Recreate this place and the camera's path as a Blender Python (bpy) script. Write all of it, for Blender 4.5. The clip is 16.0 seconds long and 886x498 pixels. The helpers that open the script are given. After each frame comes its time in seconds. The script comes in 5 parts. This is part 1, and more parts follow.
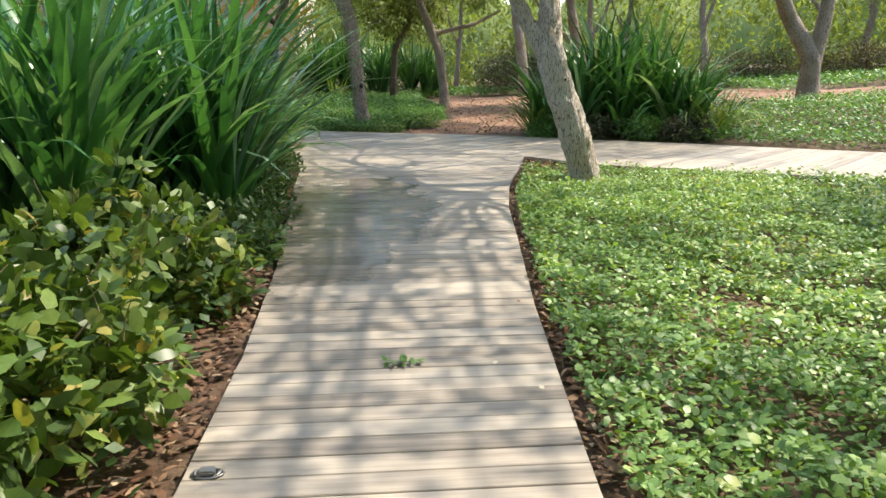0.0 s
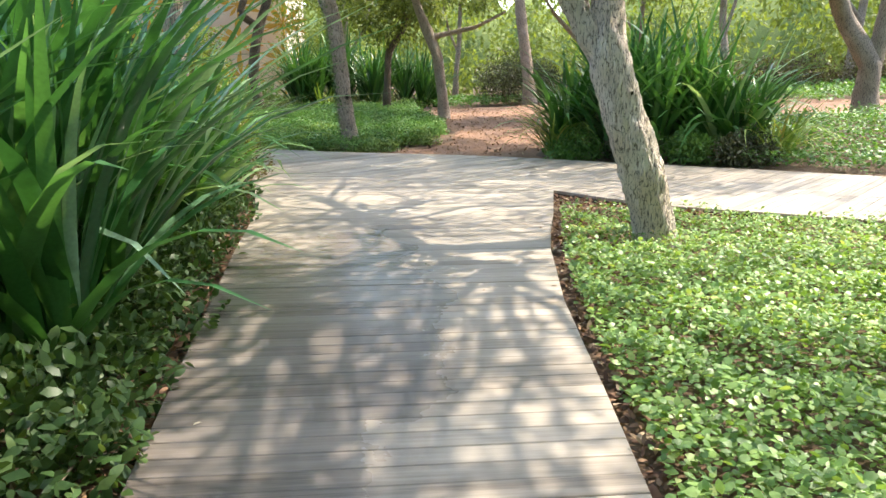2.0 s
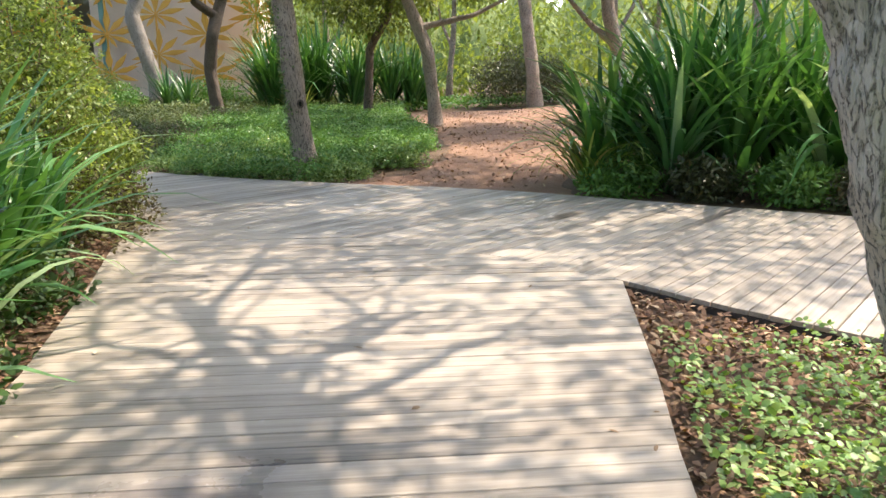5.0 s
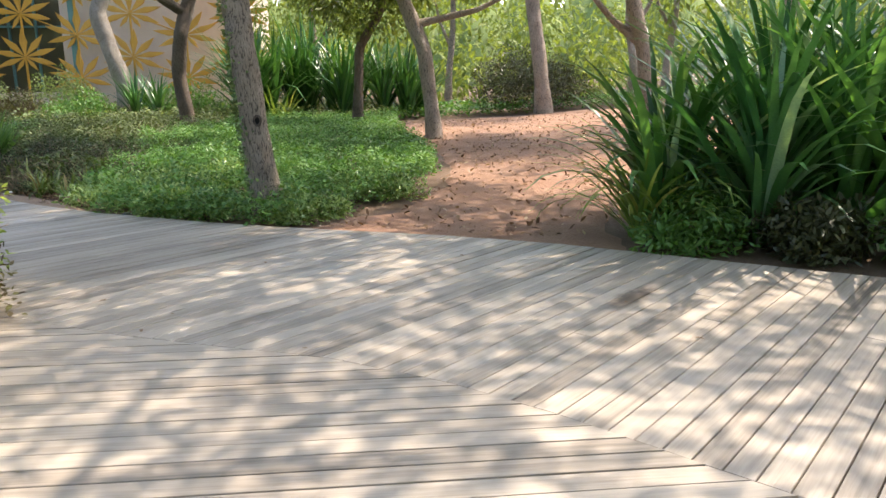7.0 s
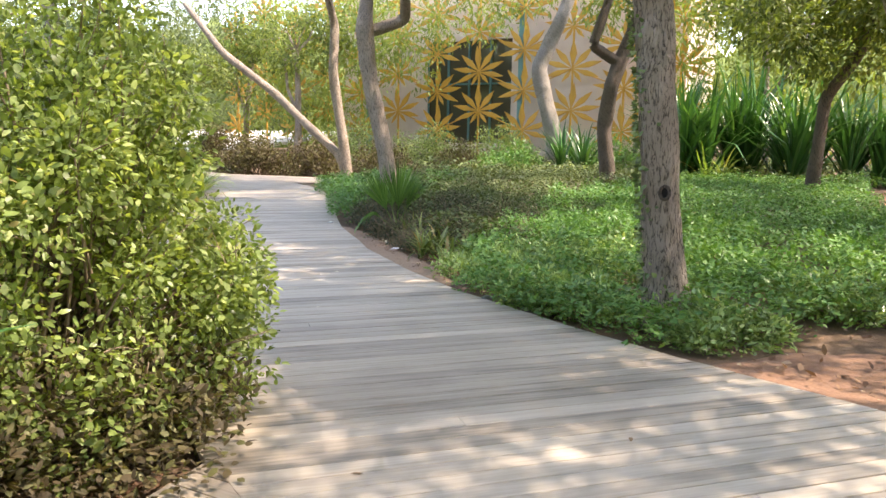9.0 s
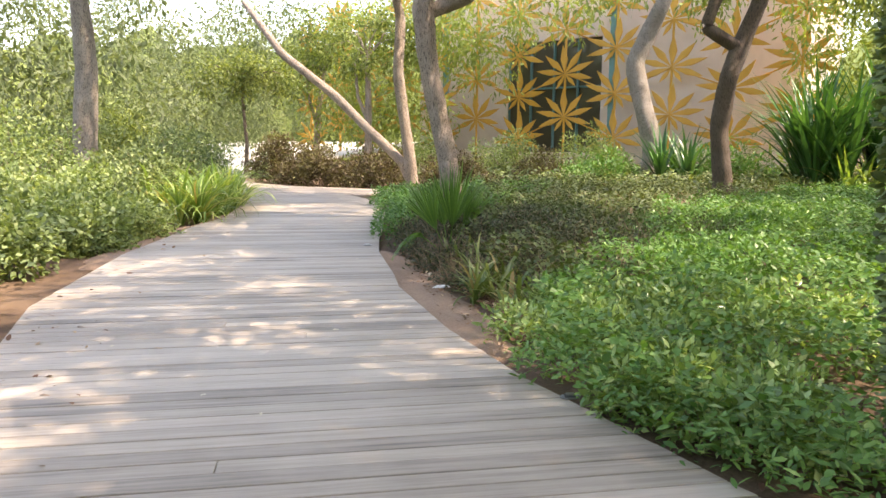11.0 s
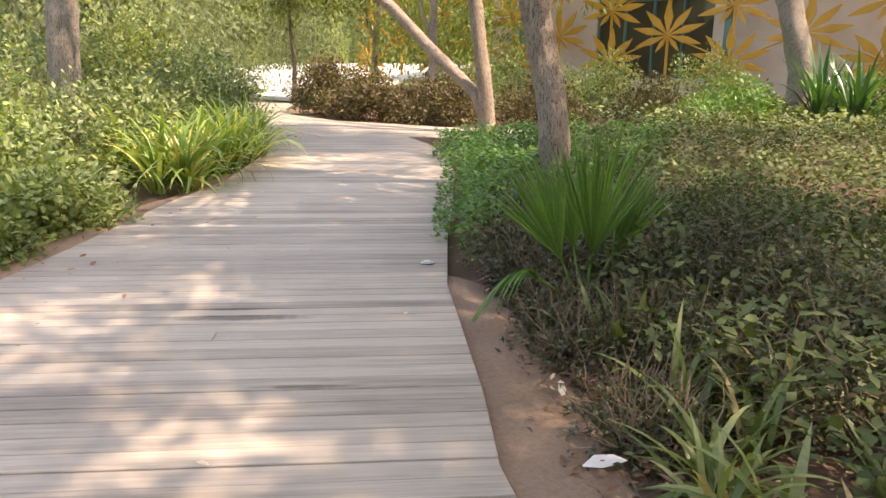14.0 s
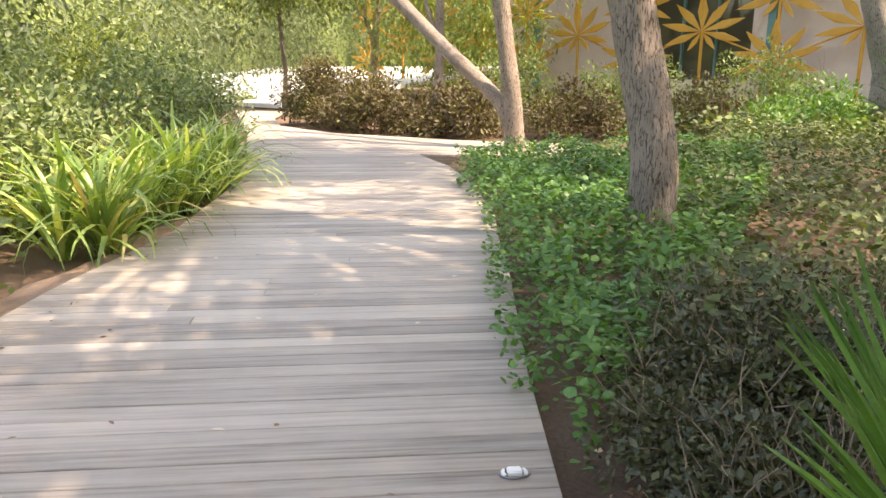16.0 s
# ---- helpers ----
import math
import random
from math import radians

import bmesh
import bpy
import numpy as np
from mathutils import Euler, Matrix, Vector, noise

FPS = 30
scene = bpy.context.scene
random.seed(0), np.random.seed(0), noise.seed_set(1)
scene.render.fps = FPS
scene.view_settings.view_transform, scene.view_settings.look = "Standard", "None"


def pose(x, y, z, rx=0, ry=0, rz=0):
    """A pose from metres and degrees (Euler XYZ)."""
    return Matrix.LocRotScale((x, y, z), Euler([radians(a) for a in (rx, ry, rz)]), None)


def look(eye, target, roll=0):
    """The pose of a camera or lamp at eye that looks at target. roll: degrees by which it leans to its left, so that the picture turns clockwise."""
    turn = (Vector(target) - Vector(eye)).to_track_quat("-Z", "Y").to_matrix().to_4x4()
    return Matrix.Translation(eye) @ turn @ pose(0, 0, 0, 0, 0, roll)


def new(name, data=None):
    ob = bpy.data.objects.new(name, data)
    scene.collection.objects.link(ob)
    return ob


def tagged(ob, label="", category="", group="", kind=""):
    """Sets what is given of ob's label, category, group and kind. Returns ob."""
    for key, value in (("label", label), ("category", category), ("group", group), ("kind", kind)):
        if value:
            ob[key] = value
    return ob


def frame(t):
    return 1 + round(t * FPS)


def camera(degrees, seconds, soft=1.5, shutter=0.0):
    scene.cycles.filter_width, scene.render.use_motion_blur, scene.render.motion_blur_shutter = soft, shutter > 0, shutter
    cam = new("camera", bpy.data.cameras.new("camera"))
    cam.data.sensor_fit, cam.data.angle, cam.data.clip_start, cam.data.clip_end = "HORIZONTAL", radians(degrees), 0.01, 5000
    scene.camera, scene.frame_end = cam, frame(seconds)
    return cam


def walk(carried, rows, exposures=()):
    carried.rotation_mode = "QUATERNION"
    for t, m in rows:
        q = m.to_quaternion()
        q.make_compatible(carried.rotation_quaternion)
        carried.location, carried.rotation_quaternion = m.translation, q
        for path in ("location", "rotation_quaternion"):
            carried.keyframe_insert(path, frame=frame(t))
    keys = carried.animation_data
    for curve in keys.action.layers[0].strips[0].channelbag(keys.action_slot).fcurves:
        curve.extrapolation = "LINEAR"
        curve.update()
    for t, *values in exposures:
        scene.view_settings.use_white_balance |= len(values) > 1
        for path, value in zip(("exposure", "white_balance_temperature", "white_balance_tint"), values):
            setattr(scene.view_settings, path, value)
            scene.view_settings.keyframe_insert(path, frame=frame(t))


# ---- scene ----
# camera and walk
cam = camera(63.2, 16.0)
METRES, EYE, TILT, LEAN, TURN = 25.0, 1.45, -13.5, 0.0, 0.0
ROWS = [
    (0.0, 0.0, 0.0, 0.0, -0.0, 0.0, -0.0),
    (0.5, -0.0007, 0.0328, 0.0076, 0.06, 0.38, 0.06),
    (1.0, -0.004, 0.0626, 0.0161, -0.17, 0.41, -0.12),
    (1.5, -0.0053, 0.0944, 0.0246, -0.13, 0.51, 0.14),
    (2.0, -0.0057, 0.1246, 0.0318, -0.37, 0.53, 0.11),
    (2.5, -0.004, 0.1557, 0.0394, -0.31, 0.54, 0.31),
    (3.0, -0.0024, 0.1847, 0.0464, -0.49, 0.73, 0.1),
    (3.5, -0.0015, 0.2165, 0.0555, -0.48, 0.31, 0.3),
    (4.0, -0.0006, 0.2459, 0.0635, -0.6, 0.46, 0.15),
    (4.5, -0.0023, 0.2769, 0.0703, -0.77, 0.22, 0.07),
    (5.0, -0.0012, 0.3045, 0.0782, -0.85, 0.33, 0.17),
    (7.5, -0.0035, 0.449, 0.1162, -0.51, 0.78, -0.01),
    (8.0, -0.0077, 0.4768, 0.1241, 13.28, 1.19, -3.56),
    (8.5, -0.0111, 0.5035, 0.1308, 24.93, 2.37, -6.51),
    (9.0, -0.0191, 0.5306, 0.1371, 31.37, 2.39, -8.05),
    (11.5, -0.0968, 0.664, 0.1586, 39.3, 0.06, -9.79),
    (12.0, -0.119, 0.6829, 0.1644, 41.68, -3.38, -10.24),
    (12.5, -0.1448, 0.7086, 0.1692, 43.4, -4.3, -10.24),
    (13.0, -0.1661, 0.7297, 0.1769, 43.3, -4.23, -10.24),
    (13.5, -0.1902, 0.7503, 0.1844, 43.23, -4.49, -10.17),
    (14.0, -0.2131, 0.772, 0.1913, 43.16, -4.46, -10.06),
    (14.5, -0.2373, 0.7891, 0.1946, 43.08, -4.49, -10.08),
    (15.0, -0.262, 0.8091, 0.1988, 43.09, -4.28, -9.92),
    (15.5, -0.2899, 0.8284, 0.2019, 42.96, -4.26, -9.87),
    (16.0, -0.3145, 0.8513, 0.2087, 43.0, -4.19, -9.53),
]
PATH = [(t, pose(0, 0, EYE, TILT, LEAN, TURN) @ pose(METRES * x, METRES * y, METRES * z, 90 + pitch, roll, yaw)) for t, x, y, z, yaw, pitch, roll in ROWS]
PATH += [
    (5.2, look((-0.045, 8.092, 1.606), (-0.013, 10.042, 1.164), 0.1)),
    (7.3, look((-0.045, 11.31, 1.668), (-0.009, 13.257, 1.215), -0.2)),
    (9.2, look((-0.575, 13.97, 1.69), (-1.684, 15.606, 1.382), 0.8)),
    (11.3, look((-2.27, 16.88, 1.424), (-3.529, 18.405, 1.129), 1.0)),
]
PATH.sort(key=lambda row: row[0])
walk(cam, PATH, exposures=[(0.0, 1.85, 7500, 9), (1.0, 2.1, 7500, 9), (2.5, 2.35, 7500, 11), (5.2, 2.2, 7600, 14), (7.5, 2.3, 7700, 15), (8.3, 2.45, 8000, 16), (9.0, 2.58, 8200, 17), (11.5, 2.58, 9000, 21), (12.5, 2.47, 9400, 23), (14.0, 2.42, 9600, 24), (15.0, 2.5, 9600, 24), (16.0, 2.68, 9200, 21)])

# light
SUN_DIR = Vector((0.50, 0.24, 0.83)).normalized()
world = bpy.data.worlds.new("sky")
scene.world = world
world.use_nodes = True
sky = world.node_tree.nodes.new("ShaderNodeTexSky")
sky.sky_type, sky.sun_disc = "NISHITA", False
sky.sun_elevation = math.asin(SUN_DIR.z)
sky.sun_rotation = math.atan2(SUN_DIR.x, SUN_DIR.y)
background = world.node_tree.nodes["Background"]
background.inputs["Strength"].default_value = 0.15
world.node_tree.links.new(sky.outputs[0], background.inputs[0])
sun = new("sun", bpy.data.lights.new("sun", "SUN"))
sun.data.energy, sun.data.angle, sun.data.color = 2.0, radians(0.8), (1.0, 0.97, 0.92)
sun.matrix_world = look((0, 0, 60), Vector((0, 0, 60)) - SUN_DIR)

RNG = np.random.default_rng(7)


# ---------------------------------------------------------------- materials
def node_material(name):
    m = bpy.data.materials.new(name)
    m.use_nodes = True
    return m, m.node_tree.nodes, m.node_tree.links, m.node_tree.nodes["Principled BSDF"]


def ramp(nodes, stops):
    r = nodes.new("ShaderNodeValToRGB")
    while len(r.color_ramp.elements) < len(stops):
        r.color_ramp.elements.new(0.5)
    for e, (p, c) in zip(r.color_ramp.elements, stops):
        e.position, e.color = p, (*c, 1)
    return r


def noise_node(nodes, links, coord, scale, detail=4.0, rough=0.6):
    n = nodes.new("ShaderNodeTexNoise")
    n.inputs["Scale"].default_value, n.inputs["Detail"].default_value, n.inputs["Roughness"].default_value = scale, detail, rough
    if coord is not None:
        links.new(coord, n.inputs["Vector"])
    return n


def leaf_material(name, stops, rough=0.45, through_light=0.35, patch=0.0, by_object=False):
    """Thin living leaves: each leaf its own tint, some light passing through."""
    m, nodes, links, bsdf = node_material(name)
    geo = nodes.new("ShaderNodeNewGeometry")
    r = ramp(nodes, stops)
    if by_object:
        info = nodes.new("ShaderNodeObjectInfo")
        links.new(info.outputs["Random"], r.inputs["Fac"])
    elif patch:
        n = noise_node(nodes, links, geo.outputs["Position"], 0.55, 3.0)
        mix = nodes.new("ShaderNodeMix")
        mix.inputs["Factor"].default_value = patch
        links.new(geo.outputs["Random Per Island"], mix.inputs["A"])
        stretch = nodes.new("ShaderNodeMapRange")
        stretch.inputs["From Min"].default_value, stretch.inputs["From Max"].default_value = 0.3, 0.7
        links.new(n.outputs["Fac"], stretch.inputs["Value"])
        links.new(stretch.outputs["Result"], mix.inputs["B"])
        links.new(mix.outputs["Result"], r.inputs["Fac"])
    else:
        links.new(geo.outputs["Random Per Island"], r.inputs["Fac"])
    fine = noise_node(nodes, links, geo.outputs["Position"], 45.0, 2.0)
    val = nodes.new("ShaderNodeHueSaturation")
    span = nodes.new("ShaderNodeMapRange")
    span.inputs["To Min"].default_value, span.inputs["To Max"].default_value = 0.7, 1.3
    links.new(fine.outputs["Fac"], span.inputs["Value"])
    links.new(span.outputs["Result"], val.inputs["Value"])
    links.new(r.outputs["Color"], val.inputs["Color"])
    links.new(val.outputs["Color"], bsdf.inputs["Base Color"])
    bsdf.inputs["Roughness"].default_value = rough
    bsdf.inputs["Specular IOR Level"].default_value = 0.4
    trans = nodes.new("ShaderNodeBsdfTranslucent")
    warm = nodes.new("ShaderNodeMix")
    warm.data_type, warm.blend_type = "RGBA", "MULTIPLY"
    warm.inputs["Factor"].default_value = 1.0
    warm.inputs["B"].default_value = (1.5, 1.45, 0.6, 1)
    links.new(val.outputs["Color"], warm.inputs["A"])
    links.new(warm.outputs["Result"], trans.inputs["Color"])
    mix2 = nodes.new("ShaderNodeMixShader")
    mix2.inputs["Fac"].default_value = through_light
    links.new(bsdf.outputs[0], mix2.inputs[1])
    links.new(trans.outputs[0], mix2.inputs[2])
    links.new(mix2.outputs[0], nodes["Material Output"].inputs["Surface"])
    return m


def bark_material(name, dark, light, scale=1.0):
    m, nodes, links, bsdf = node_material(name)
    tc = nodes.new("ShaderNodeTexCoord")
    mp = nodes.new("ShaderNodeMapping")
    mp.inputs["Scale"].default_value = (60 * scale, 60 * scale, 13.0 * scale)
    links.new(tc.outputs["Object"], mp.inputs["Vector"])
    n1 = noise_node(nodes, links, mp.outputs["Vector"], 1.0, 8.0, 0.7)
    n2 = noise_node(nodes, links, tc.outputs["Object"], 2.2, 3.0)
    # long flaking plates parted by dark cracks
    wob = noise_node(nodes, links, tc.outputs["Object"], 9.0, 4.0, 0.6)
    sway = nodes.new("ShaderNodeVectorMath")
    sway.operation = "MULTIPLY_ADD"
    sway.inputs[1].default_value = (0.06, 0.06, 0.3)
    links.new(wob.outputs["Color"], sway.inputs[0])
    links.new(tc.outputs["Object"], sway.inputs[2])
    mp2 = nodes.new("ShaderNodeMapping")
    mp2.inputs["Scale"].default_value = (36 * scale, 36 * scale, 4.2 * scale)
    links.new(sway.outputs[0], mp2.inputs["Vector"])
    plate = nodes.new("ShaderNodeTexVoronoi")
    plate.feature = "DISTANCE_TO_EDGE"
    plate.inputs["Scale"].default_value = 1.0
    links.new(mp2.outputs["Vector"], plate.inputs["Vector"])
    crack = nodes.new("ShaderNodeMapRange")
    crack.inputs["From Max"].default_value = 0.17
    crack.inputs["To Min"].default_value = 0.26
    ragged = nodes.new("ShaderNodeMath")
    ragged.operation = "MULTIPLY_ADD"
    ragged.inputs[1].default_value, ragged.inputs[2].default_value = 0.9, -0.42
    links.new(n1.outputs["Fac"], ragged.inputs[0])
    worn = nodes.new("ShaderNodeMath")
    links.new(plate.outputs["Distance"], worn.inputs[0])
    links.new(ragged.outputs[0], worn.inputs[1])
    links.new(worn.outputs[0], crack.inputs["Value"])
    mul = nodes.new("ShaderNodeMath")
    mul.operation = "MULTIPLY"
    links.new(crack.outputs["Result"], mul.inputs[0])
    links.new(n1.outputs["Fac"], mul.inputs[1])
    r = ramp(nodes, [(0.08, dark), (0.24, [0.45 * a + 0.55 * b for a, b in zip(dark, light)]), (0.42, light)])
    links.new(mul.outputs[0], r.inputs["Fac"])
    tint = nodes.new("ShaderNodeMix")
    tint.data_type, tint.blend_type = "RGBA", "OVERLAY"
    tint.inputs["Factor"].default_value = 0.55
    links.new(r.outputs["Color"], tint.inputs["A"])
    links.new(n2.outputs["Fac"], tint.inputs["B"])
    links.new(tint.outputs["Result"], bsdf.inputs["Base Color"])
    bump = nodes.new("ShaderNodeBump")
    bump.inputs["Strength"].default_value, bump.inputs["Distance"].default_value = 1.0, 0.03
    links.new(mul.outputs[0], bump.inputs["Height"])
    links.new(bump.outputs[0], bsdf.inputs["Normal"])
    bsdf.inputs["Roughness"].default_value = 0.92
    return m


def soil_material(name, stops, scale=1.0):
    m, nodes, links, bsdf = node_material(name)
    geo = nodes.new("ShaderNodeNewGeometry")
    a = noise_node(nodes, links, geo.outputs["Position"], 0.9 * scale, 6.0, 0.65)
    b = noise_node(nodes, links, geo.outputs["Position"], 38.0 * scale, 5.0, 0.7)
    mix = nodes.new("ShaderNodeMix")
    mix.inputs["Factor"].default_value = 0.5
    links.new(a.outputs["Fac"], mix.inputs["A"])
    links.new(b.outputs["Fac"], mix.inputs["B"])
    r = ramp(nodes, stops)
    links.new(mix.outputs["Result"], r.inputs["Fac"])
    links.new(r.outputs["Color"], bsdf.inputs["Base Color"])
    bump = nodes.new("ShaderNodeBump")
    bump.inputs["Strength"].default_value, bump.inputs["Distance"].default_value = 0.7, 0.02
    links.new(b.outputs["Fac"], bump.inputs["Height"])
    links.new(bump.outputs[0], bsdf.inputs["Normal"])
    bsdf.inputs["Roughness"].default_value = 0.95
    return m


def deck_material():
    """Weathered grey-brown planks: grain along each board, blotches over the deck, pale worn ridges."""
    m, nodes, links, bsdf = node_material("weathered_deck_wood")
    tc, info, geo = nodes.new("ShaderNodeTexCoord"), nodes.new("ShaderNodeObjectInfo"), nodes.new("ShaderNodeNewGeometry")
    shift = nodes.new("ShaderNodeVectorMath")
    shift.operation = "ADD"
    links.new(tc.outputs["Object"], shift.inputs[0])
    far = nodes.new("ShaderNodeMath")
    far.operation = "MULTIPLY"
    far.inputs[1].default_value = 57.0
    links.new(info.outputs["Random"], far.inputs[0])
    links.new(far.outputs[0], shift.inputs[1])
    mp = nodes.new("ShaderNodeMapping")
    mp.inputs["Scale"].default_value = (1.3, 34.0, 34.0)
    links.new(shift.outputs[0], mp.inputs["Vector"])
    grain = noise_node(nodes, links, mp.outputs["Vector"], 1.0, 7.0, 0.68)
    blotch = noise_node(nodes, links, geo.outputs["Position"], 0.8, 5.0, 0.62)
    r = ramp(nodes, [(0.2, (0.12, 0.098, 0.08)), (0.42, (0.315, 0.264, 0.214)), (0.58, (0.42, 0.358, 0.292)), (0.8, (0.535, 0.466, 0.386))])
    mix = nodes.new("ShaderNodeMix")
    mix.inputs["Factor"].default_value = 0.4
    links.new(grain.outputs["Fac"], mix.inputs["A"])
    links.new(blotch.outputs["Fac"], mix.inputs["B"])
    add = nodes.new("ShaderNodeMath")
    add.operation = "MULTIPLY_ADD"
    add.inputs[1].default_value, add.inputs[2].default_value = 0.24, -0.12
    both = nodes.new("ShaderNodeMath")
    links.new(info.outputs["Random"], both.inputs[0])
    links.new(geo.outputs["Random Per Island"], both.inputs[1])
    wrap = nodes.new("ShaderNodeMath")
    wrap.operation = "FRACT"
    links.new(both.outputs[0], wrap.inputs[0])
    links.new(wrap.outputs[0], add.inputs[0])
    long = nodes.new("ShaderNodeMapping")
    long.inputs["Scale"].default_value = (0.55, 11.0, 11.0)
    links.new(shift.outputs[0], long.inputs["Vector"])
    streak = noise_node(nodes, links, long.outputs["Vector"], 1.0, 4.0, 0.6)
    dark_streak = nodes.new("ShaderNodeMapRange")
    dark_streak.inputs["From Min"].default_value, dark_streak.inputs["From Max"].default_value = 0.3, 0.46
    dark_streak.inputs["To Min"].default_value, dark_streak.inputs["To Max"].default_value = -0.12, 0.0
    links.new(streak.outputs["Fac"], dark_streak.inputs["Value"])
    with_streak = nodes.new("ShaderNodeMath")
    links.new(add.outputs[0], with_streak.inputs[0])
    links.new(dark_streak.outputs["Result"], with_streak.inputs[1])
    tot = nodes.new("ShaderNodeMath")
    links.new(mix.outputs["Result"], tot.inputs[0])
    links.new(with_streak.outputs[0], tot.inputs[1])
    links.new(tot.outputs[0], r.inputs["Fac"])
    # a damp stretch of the first boards, in ragged patches
    def spot(at, size, turn, grain_size, low, high):
        place = nodes.new("ShaderNodeMapping")
        place.vector_type = "TEXTURE"
        place.inputs["Location"].default_value, place.inputs["Scale"].default_value = at, size
        place.inputs["Rotation"].default_value = (0, 0, radians(turn))
        links.new(geo.outputs["Position"], place.inputs["Vector"])
        ball = nodes.new("ShaderNodeTexGradient")
        ball.gradient_type = "SPHERICAL"
        links.new(place.outputs["Vector"], ball.inputs["Vector"])
        rough_edge = noise_node(nodes, links, geo.outputs["Position"], grain_size, 5.0, 0.6)
        both_of = nodes.new("ShaderNodeMath")
        both_of.operation = "MULTIPLY"
        links.new(ball.outputs["Fac"], both_of.inputs[0])
        links.new(rough_edge.outputs["Fac"], both_of.inputs[1])
        out = nodes.new("ShaderNodeMapRange")
        out.inputs["From Min"].default_value, out.inputs["From Max"].default_value = low, high
        links.new(both_of.outputs[0], out.inputs["Value"])
        return out
    mask = spot((-1.1, 7.7, 0.0), (1.55, 4.3, 4.0), 0, 1.9, 0.12, 0.2)
    wet = nodes.new("ShaderNodeMix")
    wet.data_type, wet.blend_type = "RGBA", "MULTIPLY"
    wet.inputs["B"].default_value = (0.55, 0.55, 0.6, 1)
    links.new(mask.outputs["Result"], wet.inputs["Factor"])
    # two old dark stains along single boards of the bend
    colour = r.outputs["Color"]
    for at, size, turn in (((-9.33, 22.13, 0.0), (0.62, 0.075, 1.0), 48), ((-9.5, 22.2, 0.0), (0.35, 0.04, 1.0), 48), ((-8.17, 21.84, 0.0), (0.36, 0.035, 1.0), 48), ((1.55, 16.3, 0.0), (0.5, 0.16, 1.0), 49)):
        stain = spot(at, size, turn, 9.0, 0.06, 0.3)
        dark = nodes.new("ShaderNodeMix")
        dark.data_type, dark.blend_type = "RGBA", "MULTIPLY"
        dark.inputs["B"].default_value = (0.38, 0.34, 0.32, 1)
        links.new(stain.outputs["Result"], dark.inputs["Factor"])
        links.new(colour, dark.inputs["A"])
        colour = dark.outputs["Result"]
    links.new(colour, wet.inputs["A"])
    links.new(wet.outputs["Result"], bsdf.inputs["Base Color"])
    gloss = nodes.new("ShaderNodeMapRange")
    gloss.inputs["To Min"].default_value, gloss.inputs["To Max"].default_value = 0.52, 0.13
    links.new(mask.outputs["Result"], gloss.inputs["Value"])
    links.new(gloss.outputs["Result"], bsdf.inputs["Roughness"])
    bump = nodes.new("ShaderNodeBump")
    bump.inputs["Strength"].default_value, bump.inputs["Distance"].default_value = 0.5, 0.004
    links.new(grain.outputs["Fac"], bump.inputs["Height"])
    links.new(bump.outputs[0], bsdf.inputs["Normal"])
    bsdf.inputs["Specular IOR Level"].default_value = 0.55
    return m


def plain_material(name, colour, rough=0.6, metal=0.0, scale=6.0, spread=0.18):
    m, nodes, links, bsdf = node_material(name)
    geo = nodes.new("ShaderNodeNewGeometry")
    n = noise_node(nodes, links, geo.outputs["Position"], scale, 6.0, 0.65)
    r = ramp(nodes, [(0.25, [c * (1 - spread) for c in colour]), (0.75, [min(1, c * (1 + spread)) for c in colour])])
    links.new(n.outputs["Fac"], r.inputs["Fac"])
    links.new(r.outputs["Color"], bsdf.inputs["Base Color"])
    bsdf.inputs["Roughness"].default_value, bsdf.inputs["Metallic"].default_value = rough, metal
    return m


M_DECK = deck_material()
M_UNDERLAY = plain_material("underlay_shade", (0.06, 0.048, 0.04), 0.9)
M_SOIL = soil_material("brown_leaf_mould", [(0.3, (0.05, 0.032, 0.022)), (0.5, (0.13, 0.08, 0.05)), (0.7, (0.21, 0.14, 0.09))])
M_RED = soil_material("red_brown_earth", [(0.3, (0.16, 0.077, 0.047)), (0.5, (0.27, 0.15, 0.094)), (0.7, (0.37, 0.23, 0.16))])
M_SAND = soil_material("tan_sandy_earth", [(0.3, (0.160, 0.104, 0.068)), (0.5, (0.264, 0.176, 0.120)), (0.7, (0.344, 0.248, 0.176))])
M_BARK_A = bark_material("pale_grey_bark", (0.125, 0.097, 0.08), (0.78, 0.665, 0.57))
M_BARK_M = bark_material("grey_bark", (0.08, 0.062, 0.05), (0.36, 0.31, 0.265))
M_BARK_B = bark_material("brown_grey_bark", (0.075, 0.057, 0.045), (0.40, 0.315, 0.255))
M_BARK_D = bark_material("dark_brown_bark", (0.035, 0.026, 0.02), (0.16, 0.12, 0.095))
M_TWIG = plain_material("dry_brown_twig", (0.25, 0.18, 0.125), 0.85)
M_GC = leaf_material("groundcover_leaf", [(0.0, (0.082, 0.145, 0.048)), (0.4, (0.174, 0.306, 0.093)), (0.75, (0.306, 0.460, 0.153)), (0.93, (0.552, 0.563, 0.234)), (1.0, (0.697, 0.511, 0.281))], 0.4, 0.3, 0.3)
M_GC_DEEP = leaf_material("deep_green_groundcover_leaf", [(0.0, (0.045, 0.11, 0.032)), (0.5, (0.098, 0.232, 0.058)), (1.0, (0.21, 0.355, 0.1))], 0.45, 0.3, 0.35)
# Pale stops paint sunlit highlights on lance leaves that the crowns keep shaded.
M_LANCE_LIT = leaf_material("lance_leaf_lightened", [(0.0, (0.08, 0.14, 0.05)), (0.5, (0.22, 0.34, 0.12)), (0.85, (0.4, 0.52, 0.24)), (1.0, (0.54, 0.6, 0.33))], 0.25, 0.3, 0.2)
